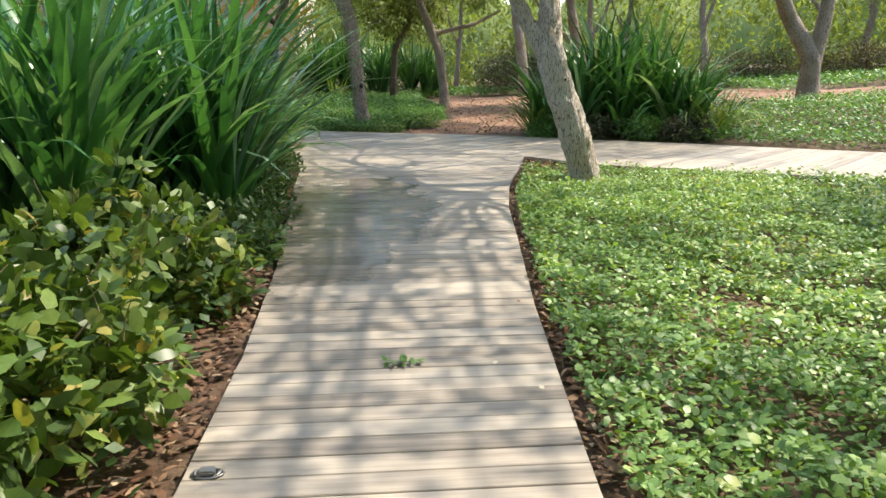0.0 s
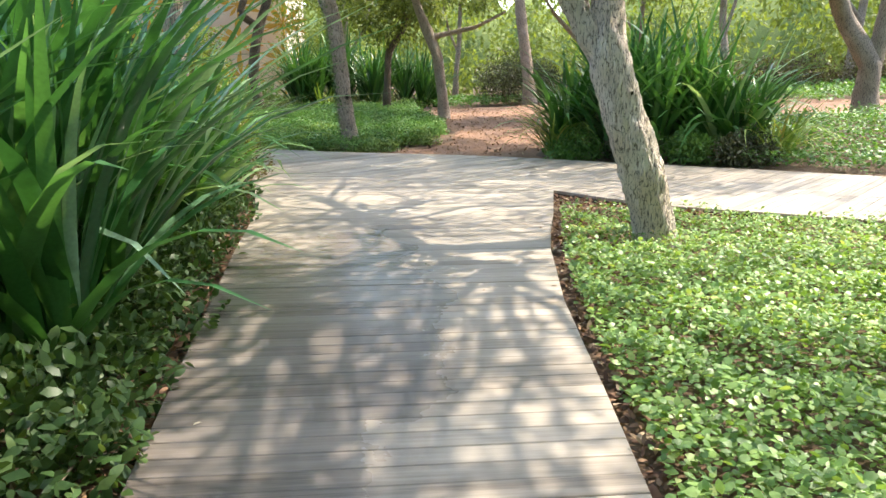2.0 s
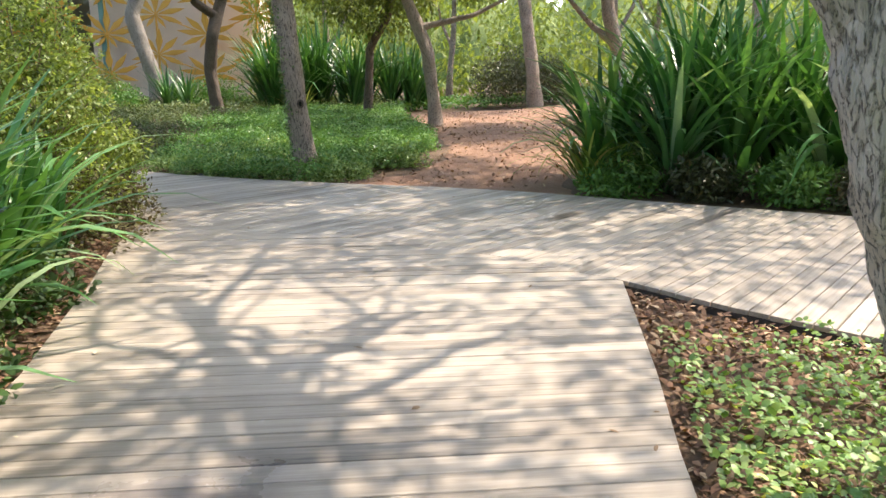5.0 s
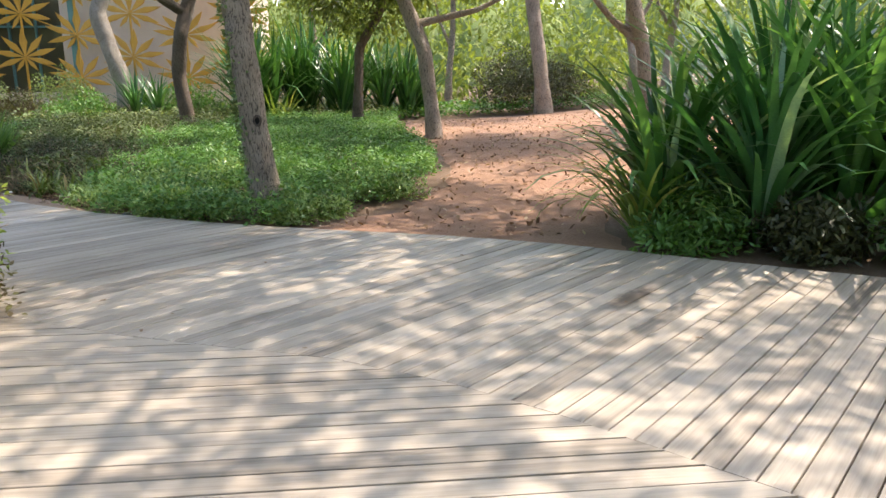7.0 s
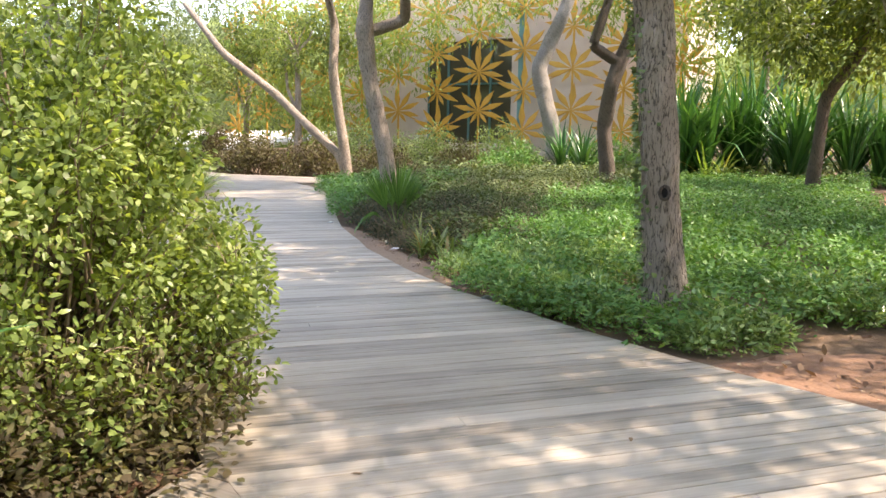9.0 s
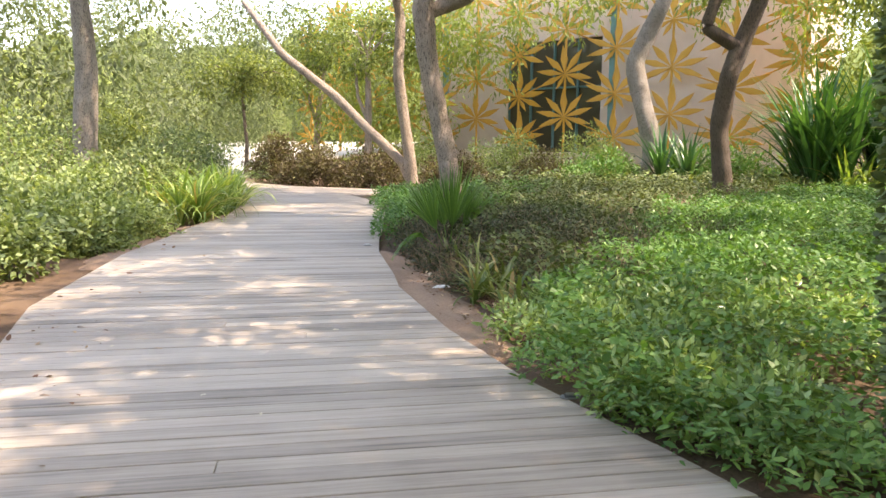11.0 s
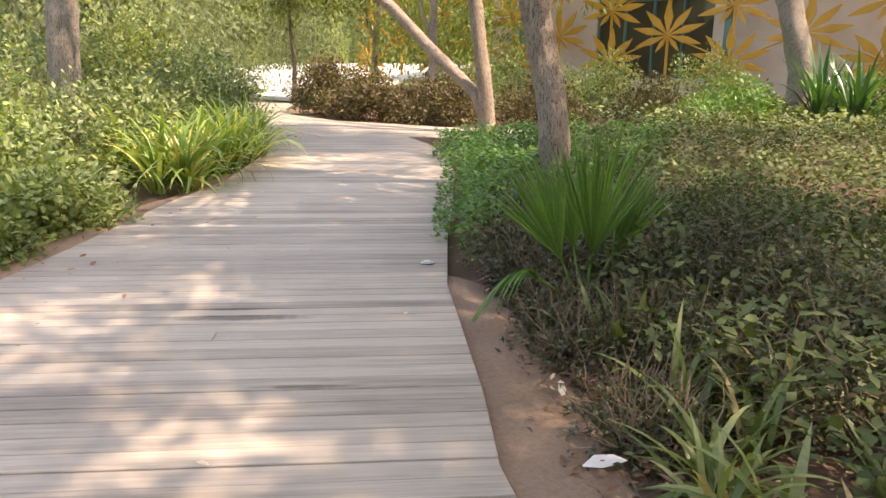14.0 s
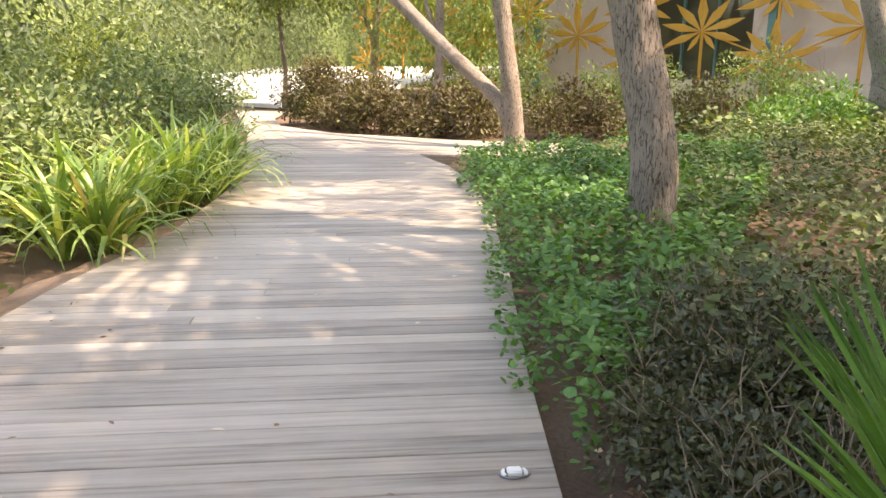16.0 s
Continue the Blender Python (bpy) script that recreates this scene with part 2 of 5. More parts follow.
# Deep green cover colour, darkened for the shade of the strap plants.
M_EDGE_SHADED = leaf_material("edging_leaf_shaded", [(0.0, (0.03, 0.06, 0.024)), (0.5, (0.06, 0.125, 0.036)), (1.0, (0.135, 0.2, 0.068))], 0.45, 0.25, 0.3)
M_EMERALD = leaf_material("emerald_groundcover_leaf", [(0.0, (0.034, 0.098, 0.023)), (0.5, (0.076, 0.197, 0.048)), (1.0, (0.151, 0.295, 0.076))], 0.45, 0.3, 0.3)
M_OLIVE = leaf_material("olive_shrub_leaf", [(0.0, (0.048, 0.072, 0.032)), (0.5, (0.135, 0.19, 0.078)), (0.85, (0.274, 0.341, 0.140)), (1.0, (0.354, 0.284, 0.163))], 0.55, 0.25, 0.3)
M_MOUND = leaf_material("dusky_olive_cover_leaf", [(0.0, (0.032, 0.046, 0.017)), (0.5, (0.078, 0.115, 0.037)), (0.85, (0.125, 0.165, 0.056)), (1.0, (0.17, 0.125, 0.054))], 0.55, 0.2, 0.35)
M_DUSKY = leaf_material("dusky_dark_shrub_leaf", [(0.0, (0.024, 0.031, 0.016)), (0.45, (0.057, 0.069, 0.031)), (0.8, (0.105, 0.110, 0.052)), (1.0, (0.173, 0.095, 0.052))], 0.4, 0.15, 0.3)
M_BROWN = leaf_material("reddish_brown_shrub_leaf", [(0.0, (0.045, 0.033, 0.019)), (0.45, (0.1, 0.074, 0.037)), (0.75, (0.135, 0.13, 0.05)), (0.93, (0.2, 0.19, 0.075)), (1.0, (0.29, 0.2, 0.09))], 0.6, 0.25, 0.3)
M_BROAD = leaf_material("broad_green_leaf", [(0.0, (0.045, 0.089, 0.020)), (0.5, (0.099, 0.170, 0.036)), (0.85, (0.179, 0.260, 0.063)), (0.96, (0.376, 0.376, 0.107)), (1.0, (0.403, 0.296, 0.089))], 0.38, 0.3)
M_SHRUB = leaf_material("olive_oval_shrub_leaf", [(0.0, (0.08, 0.105, 0.034)), (0.4, (0.19, 0.26, 0.075)), (0.7, (0.31, 0.39, 0.135)), (0.85, (0.44, 0.5, 0.22)), (0.93, (0.34, 0.21, 0.1)), (1.0, (0.27, 0.15, 0.08))], 0.4, 0.45, 0.2)
M_YELLOW = leaf_material("yellow_green_shrub_leaf", [(0.0, (0.055, 0.083, 0.032)), (0.45, (0.16, 0.225, 0.085)), (0.85, (0.34, 0.42, 0.18)), (1.0, (0.399, 0.298, 0.154))], 0.45, 0.35, 0.35)
M_STRAP = leaf_material("dark_strap_leaf", [(0.0, (0.026, 0.098, 0.037)), (0.45, (0.053, 0.175, 0.061)), (0.8, (0.095, 0.246, 0.094)), (0.92, (0.173, 0.307, 0.199)), (1.0, (0.225, 0.369, 0.249))], 0.28, 0.28, 0.0, True)
M_STRAP_MID = leaf_material("mid_strap_leaf", [(0.0, (0.032, 0.105, 0.034)), (0.45, (0.066, 0.195, 0.058)), (0.8, (0.125, 0.285, 0.09)), (0.92, (0.270, 0.412, 0.233)), (1.0, (0.351, 0.494, 0.291))], 0.28, 0.28, 0.0, True)
M_STRAP_FAR = leaf_material("far_strap_leaf", [(0.0, (0.026, 0.087, 0.030)), (0.6, (0.058, 0.168, 0.052)), (1.0, (0.125, 0.263, 0.087))], 0.3, 0.22)
M_STRAP_L = leaf_material("light_strap_leaf", [(0.0, (0.11, 0.19, 0.05)), (0.6, (0.24, 0.37, 0.095)), (0.92, (0.44, 0.51, 0.18)), (1.0, (0.46, 0.34, 0.14))], 0.35, 0.3, 0.0, True)
M_TUFT = leaf_material("tuft_leaf", [(0.0, (0.084, 0.133, 0.041)), (0.6, (0.178, 0.248, 0.082)), (0.92, (0.309, 0.336, 0.152)), (1.0, (0.374, 0.265, 0.140))], 0.35, 0.3, 0.0, True)
M_FAN = leaf_material("fan_palm_leaf", [(0.0, (0.06, 0.15, 0.03)), (1.0, (0.15, 0.29, 0.065))], 0.35, 0.3)
M_CROWN = leaf_material("tree_crown_leaf", [(0.0, (0.060, 0.090, 0.024)), (0.5, (0.132, 0.180, 0.048)), (1.0, (0.264, 0.312, 0.096))], 0.5, 0.4)
M_FAR = leaf_material("far_woods_leaf", [(0.0, (0.085, 0.125, 0.038)), (0.5, (0.185, 0.245, 0.07)), (0.85, (0.29, 0.355, 0.11)), (1.0, (0.37, 0.385, 0.14))], 0.6, 0.4, 0.5)
M_GREYWOOD = leaf_material("grey_green_woods_leaf", [(0.0, (0.05, 0.07, 0.036)), (0.5, (0.11, 0.145, 0.074)), (0.85, (0.18, 0.225, 0.11)), (1.0, (0.27, 0.3, 0.16))], 0.6, 0.35, 0.4)
M_FARBANK = soil_material("distant_foliage", [(0.3, (0.06, 0.09, 0.025)), (0.5, (0.14, 0.19, 0.05)), (0.7, (0.24, 0.29, 0.09))], 0.25)
M_LITTER = leaf_material("dry_fallen_leaf", [(0.0, (0.085, 0.042, 0.026)), (0.5, (0.19, 0.098, 0.058)), (0.85, (0.33, 0.2, 0.12)), (1.0, (0.56, 0.42, 0.28))], 0.8, 0.1)
M_PLASTER = plain_material("pinkish_plaster", (0.78, 0.66, 0.58), 0.9, 0.0, 1.5, 0.08)
M_ORANGE = plain_material("orange_painted_metal", (0.62, 0.31, 0.045), 0.5, 0.0, 2.0, 0.12)
M_TEAL = plain_material("teal_painted_post", (0.10, 0.24, 0.24), 0.5)
M_GLASS = plain_material("dark_window_glass", (0.09, 0.085, 0.06), 0.08, 0.0, 1.0, 0.05)
M_WHITE = plain_material("bright_patch_white", (0.8, 0.78, 0.74), 0.8, 0.0, 3.0, 0.05)
M_STEEL = plain_material("dull_steel", (0.25, 0.25, 0.25), 0.4, 0.8)
M_PALE_LEAF = plain_material("pale_dry_leaf", (0.62, 0.55, 0.4), 0.8, 0.0, 30.0)
M_DRY_LEAF = plain_material("brown_dry_leaf", (0.22, 0.14, 0.08), 0.85, 0.0, 30.0)
M_HOLLOW_SHADE = plain_material("tree_hollow_shade", (0.015, 0.011, 0.009), 0.95)
M_PAPER = plain_material("white_paper_scrap", (0.75, 0.74, 0.7), 0.7)


# ---------------------------------------------------------------- helpers
def mesh_of(name, verts, faces, material, smooth=False):
    me = bpy.data.meshes.new(name)
    me.from_pydata([tuple(v) for v in verts], [], [tuple(f) for f in faces])
    me.materials.append(material)
    if smooth:
        me.polygons.foreach_set("use_smooth", [True] * len(me.polygons))
    me.update()
    return me


def fast_mesh(name, verts, faces, material, smooth=False):
    """verts (n,3), faces (m,k) of one corner count, as numpy arrays."""
    me = bpy.data.meshes.new(name)
    k = faces.shape[1]
    me.vertices.add(len(verts))
    me.vertices.foreach_set("co", np.ascontiguousarray(verts, dtype=np.float32).ravel())
    me.loops.add(faces.size)
    me.loops.foreach_set("vertex_index", np.ascontiguousarray(faces, dtype=np.int32).ravel())
    me.polygons.add(len(faces))
    me.polygons.foreach_set("loop_start", np.arange(0, faces.size, k, dtype=np.int32))
    if smooth:
        me.polygons.foreach_set("use_smooth", np.ones(len(faces), dtype=bool))
    me.materials.append(material)
    me.update(calc_edges=True)
    return me


def put(name, me, parent=None, label="", category="", group="", kind=""):
    ob = new(name, me)
    if parent is not None:
        ob.parent = parent
    return tagged(ob, label, category, group, kind)


def wave(x, y, seed, scale):
    """Smooth ripples from -1 to 1 over the plan."""
    r = np.random.default_rng(seed)
    out = 0.0
    for _ in range(6):
        a, p, f = r.uniform(0, 6.283), r.uniform(0, 6.283), r.uniform(0.6, 1.7) / scale
        out = out + np.sin((x * np.cos(a) + y * np.sin(a)) * f * 6.283 + p)
    return out / 3.2


def smooth_step(v):
    v = np.clip(v, 0, 1)
    return v * v * (3 - 2 * v)


def ground_z(x, y):
    """Nearly level under the boardwalk; a gentle bank beyond its far edge."""
    s = (x + 2.9) * 0.6 + (y - 19.6) * 0.8
    rise = 0.027 * np.clip(s - 0.5, 0, 45) + 0.06 * np.clip(x - 3, 0, 20) * smooth_step((s - 3) / 5)
    return -0.10 + rise + 0.012 * wave(x, y, 3, 2.0)


def inside(px, py, poly):
    hit = np.zeros(len(px), dtype=bool)
    for (x0, y0), (x1, y1) in zip(poly, poly[1:] + poly[:1]):
        if y0 != y1:
            cross = ((y0 > py) != (y1 > py)) & (px < (x1 - x0) * (py - y0) / (y1 - y0) + x0)
            hit ^= cross
    return hit


def scatter(poly, per_m2, rng):
    xs, ys = [p[0] for p in poly], [p[1] for p in poly]
    n = int((max(xs) - min(xs)) * (max(ys) - min(ys)) * per_m2)
    px, py = rng.uniform(min(xs), max(xs), n), rng.uniform(min(ys), max(ys), n)
    keep = inside(px, py, poly)
    return px[keep], py[keep]


OVAL_V = np.array([(0, 0, 0), (0.34, -0.46, 0.05), (0.34, 0.46, 0.05), (0.74, -0.34, 0.03), (0.74, 0.34, 0.03), (1, 0, -0.06)])
OVAL_F = np.array([(0, 1, 2), (1, 3, 2), (2, 3, 4), (3, 5, 4)])
DIAMOND_V = np.array([(0, 0, 0), (0.5, -0.5, 0.04), (1, 0, -0.04), (0.5, 0.5, 0.04)])
DIAMOND_F = np.array([(0, 1, 2), (0, 2, 3)])


def unit(v):
    return v / np.maximum(np.linalg.norm(v, axis=1, keepdims=True), 1e-9)


def leaf_mesh(name, at, along, up, length, width, material, template="oval"):
    tv, tf = (OVAL_V, OVAL_F) if template == "oval" else (DIAMOND_V, DIAMOND_F)
    along = unit(along)
    side = unit(np.cross(along, up))
    nor = np.cross(side, along)
    n, k = len(at), len(tv)
    v = (at[:, None, :] + along[:, None, :] * (tv[None, :, 0:1] * length[:, None, None]) + side[:, None, :] * (tv[None, :, 1:2] * width[:, None, None])
         + nor[:, None, :] * (tv[None, :, 2:3] * length[:, None, None])).reshape(-1, 3)
    f = (tf[None, :, :] + (np.arange(n) * k)[:, None, None]).reshape(-1, tf.shape[1])
    return fast_mesh(name, v, f, material)


def carpet(name, poly, per_m2, height, size, material, label, category="groundcover", template="oval", rng=None, lift=0.0, bumps=0.35, grain=0.9, slim=0.72, hollow=None, spread=None):
    """Low leafy cover: leaves from the soil to an uneven top, thickest at the top."""
    rng = rng or RNG
    px, py = scatter(poly, per_m2, rng)
    if hollow is not None:
        thin = np.ones(len(px))
        for cx, cy, r in hollow:
            thin *= np.clip(((px - cx) ** 2 + (py - cy) ** 2) ** 0.5 / r, 0.08, 1)
        keep = rng.uniform(0, 1, len(px)) < thin
        px, py = px[keep], py[keep]
    n = len(px)
    top = height * (1 + bumps * wave(px, py, 11, grain) + 0.5 * bumps * wave(px, py, 12, grain * 0.3))
    if spread is not None:
        top = top * spread(px, py)
    pz = ground_z(px, py) + lift + np.maximum(top, 0.03) * (rng.uniform(0, 1, n) ** 0.45)
    az = rng.uniform(0, 6.283, n)
    el = rng.normal(0.25, 0.35, n)
    along = np.stack([np.cos(az) * np.cos(el), np.sin(az) * np.cos(el), np.sin(el)], 1)
    up = np.stack([rng.normal(0, 0.4, n), rng.normal(0, 0.4, n), np.ones(n)], 1)
    length = size * rng.uniform(0.6, 1.3, n)
    me = leaf_mesh(name, np.stack([px, py, pz], 1), along, up, length, length * slim * rng.uniform(0.8, 1.2, n), material, template)
    return put(name, me, None, label, category, "", "stuff")


def tube(points, radii, sides=9, rough=0.0, seed=0, cap=True):
    """A tapered, slightly uneven tube along points: verts and quad faces."""
    rng = np.random.default_rng(seed)
    pts = np.array(points, dtype=float)
    tang = np.gradient(pts, axis=0)
    tang = unit(tang)
    ref = np.array([0.0, 1.0, 0.0]) if abs(tang[0][2]) > 0.5 else np.array([0.0, 0.0, 1.0])
    verts, faces = [], []
    phase = rng.uniform(0, 6.28, 3)
    for i, (p, d, r) in enumerate(zip(pts, tang, radii)):
        a = np.cross(d, ref)
        a /= np.linalg.norm(a) + 1e-9
        b = np.cross(d, a)
        for k in range(sides):
            w = 2 * math.pi * k / sides
            rr = r * (1 + rough * (math.sin(3 * w + phase[0] + i * 0.35) * 0.5 + math.sin(2 * w + phase[1] - i * 0.5) * 0.6) + rough * rng.normal(0, 0.35))
            verts.append(p + rr * (math.cos(w) * a + math.sin(w) * b))
    for i in range(len(pts) - 1):
        for k in range(sides):
            k2 = (k + 1) % sides
            faces.append((i * sides + k, i * sides + k2, (i + 1) * sides + k2, (i + 1) * sides + k))
    return verts, faces


def smooth_line(pts, n):
    """n points of a soft curve through pts, the last column carried along."""
    pts = np.array(pts, dtype=float)
    s = np.r_[0, np.cumsum(np.linalg.norm(np.diff(pts[:, :3], axis=0), axis=1))]
    q = np.linspace(0, s[-1], n)
    out = np.stack([np.interp(q, s, pts[:, c]) for c in range(pts.shape[1])], 1)
    for _ in range(2):
        out[1:-1] = 0.25 * out[:-2] + 0.5 * out[1:-1] + 0.25 * out[2:]
    return out


def join_parts(lists):
    verts, faces = [], []
    for v, f in lists:
        o = len(verts)
        verts += list(v)
        faces += [tuple(i + o for i in g) for g in f]
    return verts, faces


def blob_leaves(name, lumps, count, size, slim, material, rng, shell=0.75, template="oval", droop=0.0, floor_z=None):
    """Leaves about many lumps (x, y, z, rx, ry, rz): mostly near each lump's skin, facing outward."""
    lumps = np.array(lumps, dtype=float)
    weight = lumps[:, 3] * lumps[:, 4] + lumps[:, 5] * (lumps[:, 3] + lumps[:, 4]) * 0.5
    pick = rng.choice(len(lumps), count, p=weight / weight.sum())
    d = unit(rng.normal(0, 1, (count, 3)))
    rad = np.where(rng.uniform(0, 1, count) < shell, rng.uniform(0.82, 1.08, count), rng.uniform(0.2, 0.85, count))
    at = lumps[pick, :3] + d * lumps[pick, 3:6] * rad[:, None]
    if floor_z is not None:
        g = ground_z(at[:, 0], at[:, 1]) + 0.02
        low = at[:, 2] < g
        at[low, 2] = g[low] + rng.uniform(0, 0.12, low.sum())
    along = d + rng.normal(0, 0.7, (count, 3))
    along[:, 2] -= droop
    up = d * 0.6 + np.array([0, 0, 0.7]) + rng.normal(0, 0.45, (count, 3))
    length = size * rng.uniform(0.6, 1.35, count)
    return leaf_mesh(name, at, along, up, length, length * slim * rng.uniform(0.8, 1.2, count), material, template)


def lumpy(cx, cy, z0, rx, ry, h, n, rng, size=0.4, cone=0.4):
    """Centres of the leafy lumps that make one bush."""
    out = []
    for _ in range(n):
        a, r = rng.uniform(0, 6.283), math.sqrt(rng.uniform(0, 1)) * 0.85
        x, y = cx + math.cos(a) * rx * r, cy + math.sin(a) * ry * r
        top = h * (1 - cone * r * r) * rng.uniform(0.8, 1.05)
        s = size * rng.uniform(0.7, 1.3)
        z = z0 + rng.uniform(0.12, 1.0) ** 0.8 * max(0.05, top - s * 0.8)
        out.append((x, y, z, s, s, s * 0.85))
    return out


def bush(name, label, cx, cy, rx, ry, h, leaves, size, material, seed, slim=0.6, lump=0.35, lumps=40, template="oval", category="shrub", stems=10, group="", twig=None, bare=0.0, cone=0.4, sprays=0):
    rng = np.random.default_rng(seed)
    z0 = float(ground_z(np.array([cx]), np.array([cy]))[0])
    root = tagged(new(name), label, category, group)
    root.location = (cx, cy, z0)
    centres = lumpy(0, 0, 0, rx, ry, h, lumps, rng, lump, cone)
    centres = [c for c in centres if c[2] >= bare]
    me = blob_leaves("foliage", centres, leaves, size, slim, material, rng, template=template)
    co = np.empty(len(me.vertices) * 3, dtype=np.float32)
    me.vertices.foreach_get("co", co)
    co = co.reshape(-1, 3)
    co[:, 2] = np.maximum(co[:, 2], 0.01 + 0.02 * np.abs(np.sin(co[:, 0] * 37)))
    me.vertices.foreach_set("co", co.ravel())
    put("foliage", me, root, kind="stuff")
    pieces = []
    for k in range(stems):
        a = rng.uniform(0, 6.283)
        c = centres[k % len(centres)]
        b = (0.25 * rx * math.cos(a), 0.25 * ry * math.sin(a), -0.02)
        mid = (0.5 * (b[0] + c[0]) + rng.normal(0, 0.05), 0.5 * (b[1] + c[1]) + rng.normal(0, 0.05), 0.6 * c[2])
        line = smooth_line([(*b, 0.014), (*mid, 0.010), (c[0], c[1], c[2], 0.004)], 7)
        pieces.append(tube(line[:, :3], line[:, 3], 5, 0.05, seed + k))
    for k in range(sprays):
        c = np.array(centres[int(rng.integers(0, len(centres)))])
        d = unit(rng.normal(0, 1, (1, 3)))[0] + np.array([0, 0, 0.45])
        a, b = c[:3] + 0.4 * c[3] * d, c[:3] + rng.uniform(1.0, 1.6) * c[3] * d
        line = smooth_line([(*a, 0.004), (*(0.5 * (a + b) + rng.normal(0, 0.025, 3)), 0.003), (*b, 0.0015)], 5)
        line[:, 2] = np.maximum(line[:, 2], 0.01)
        pieces.append(tube(line[:, :3], line[:, 3], 4, 0.0, seed + k))
    if pieces:
        v, f = join_parts(pieces)
        put("stem", mesh_of("stem", v, f, twig or M_TWIG, True), root, kind="stuff")
    return root


def strap_arrays(base, az, el, length, width, droop, segs=7, fold=0.25):
    """Long arching blades: verts and quad faces, a shallow V across."""
    n = len(az)
    s = np.linspace(0, 1, segs + 1)
    ang = el[:, None] - droop[:, None] * (s[None, :] ** 1.6)
    step = (length / segs)[:, None]
    hor = np.concatenate([np.zeros((n, 1)), np.cumsum(np.cos(ang[:, :-1]) * step, 1)], 1)
    ver = np.concatenate([np.zeros((n, 1)), np.cumsum(np.sin(ang[:, :-1]) * step, 1)], 1)
    ca, sa = np.cos(az)[:, None], np.sin(az)[:, None]
    mid = np.stack([base[:, 0:1] + hor * ca, base[:, 1:2] + hor * sa, base[:, 2:3] + ver], 2)
    prof = np.clip(np.minimum(0.45 + 2.2 * s, 1.0) * (1 - s ** 3.2), 0.03, 1)
    w = 0.5 * width[:, None] * prof[None, :]
    side = np.stack([-sa * np.ones_like(ang), ca * np.ones_like(ang), np.zeros_like(ang)], 2)
    lift = np.stack([-np.sin(ang) * ca, -np.sin(ang) * sa, np.cos(ang)], 2)
    left = mid + side * w[:, :, None] + lift * (w * fold)[:, :, None]
    right = mid - side * w[:, :, None] + lift * (w * fold)[:, :, None]
    v = np.stack([left, mid, right], 2).reshape(-1, 3)
    k = (segs + 1) * 3
    f = []
    for i in range(segs):
        o = i * 3
        f += [(o, o + 1, o + 4, o + 3), (o + 1, o + 2, o + 5, o + 4)]
    f = (np.array(f)[None] + (np.arange(n) * k)[:, None, None]).reshape(-1, 4)
    return v, f


def strap_plant(name, label, cx, cy, crowns, blades, length, width, material, seed, spread=0.4, upright=1.25, droop=1.5, category="strap plant", group="", segs=7, joined=False):
    """A clump of strap-leaved rosettes: each blade a part, or joined where far off."""
    rng = np.random.default_rng(seed)
    z0 = float(ground_z(np.array([cx]), np.array([cy]))[0])
    root = tagged(new(name), label, category, group)
    root.location = (cx, cy, z0)
    pool = []
    if not joined:
        for _ in range(14):
            el = float(np.clip(rng.normal(upright, 0.22), 0.45, 1.54))
            v, f = strap_arrays(np.zeros((1, 3)), np.zeros(1), np.array([el]), np.array([length * rng.uniform(0.6, 1.12)]), np.array([width * rng.uniform(0.7, 1.25)]), np.array([abs(rng.normal(droop, 0.5))]), segs)
            t = np.clip(v[:, 2] / max(v[:, 2].max(), 0.01), 0, 1)
            v[:, 1] += rng.normal(0, 0.07) * length * t * t
            pool.append(fast_mesh("blade", v, f, material, True))
    for _ in range(crowns):
        ox, oy = (float(np.clip(q, -1.6 * spread, 1.6 * spread)) for q in rng.normal(0, spread, 2))
        n = blades
        if joined:
            base = np.stack([rng.normal(0, 0.03, n), rng.normal(0, 0.03, n), rng.uniform(0, 0.15, n) * length * 0.3], 1)
            el = np.clip(rng.normal(upright, 0.22, n), 0.45, 1.54)
            v, f = strap_arrays(base, rng.uniform(0, 6.283, n), el, length * rng.uniform(0.6, 1.12, n), width * rng.uniform(0.7, 1.2, n), np.abs(rng.normal(droop, 0.5, n)), segs)
            ob = put("rosette", fast_mesh("rosette", v, f, material, True), root, kind="stuff")
            ob.location = (ox, oy, 0)
            continue
        for _ in range(n):
            ob = put("blade", pool[int(rng.integers(0, len(pool)))], root)
            ob.location = (ox + rng.normal(0, 0.035), oy + rng.normal(0, 0.035), rng.uniform(-0.02, 0.04) * length)
            ob.rotation_euler = (0, rng.normal(0, 0.1), rng.uniform(0, 6.283))
            k = rng.uniform(0.75, 1.1)
            ob.scale = (k, k, k)
    return root


# ---------------------------------------------------------------- ground
def ground_sheet():
    def axis(lo, hi, step, far):
        mid = np.arange(lo, hi + 1e-6, step)
        out = np.geomspace(1.0, far, 14)
        return np.r_[(lo - out)[::-1], mid, hi + out]
    xs, ys = axis(-34, 22, 0.4, 700), axis(-8, 52, 0.4, 700)
    gx, gy = np.meshgrid(xs, ys)
    v = np.stack([gx.ravel(), gy.ravel(), ground_z(gx, gy).ravel()], 1)
    i = np.arange((len(ys) - 1) * len(xs)).reshape(len(ys) - 1, len(xs))[:, :-1].ravel()
    f = np.stack([i, i + 1, i + 1 + len(xs), i + len(xs)], 1)
    put("ground", fast_mesh("ground", v, f, M_SOIL, True), None, "brown leaf-strewn garden soil", "ground", "", "structure")


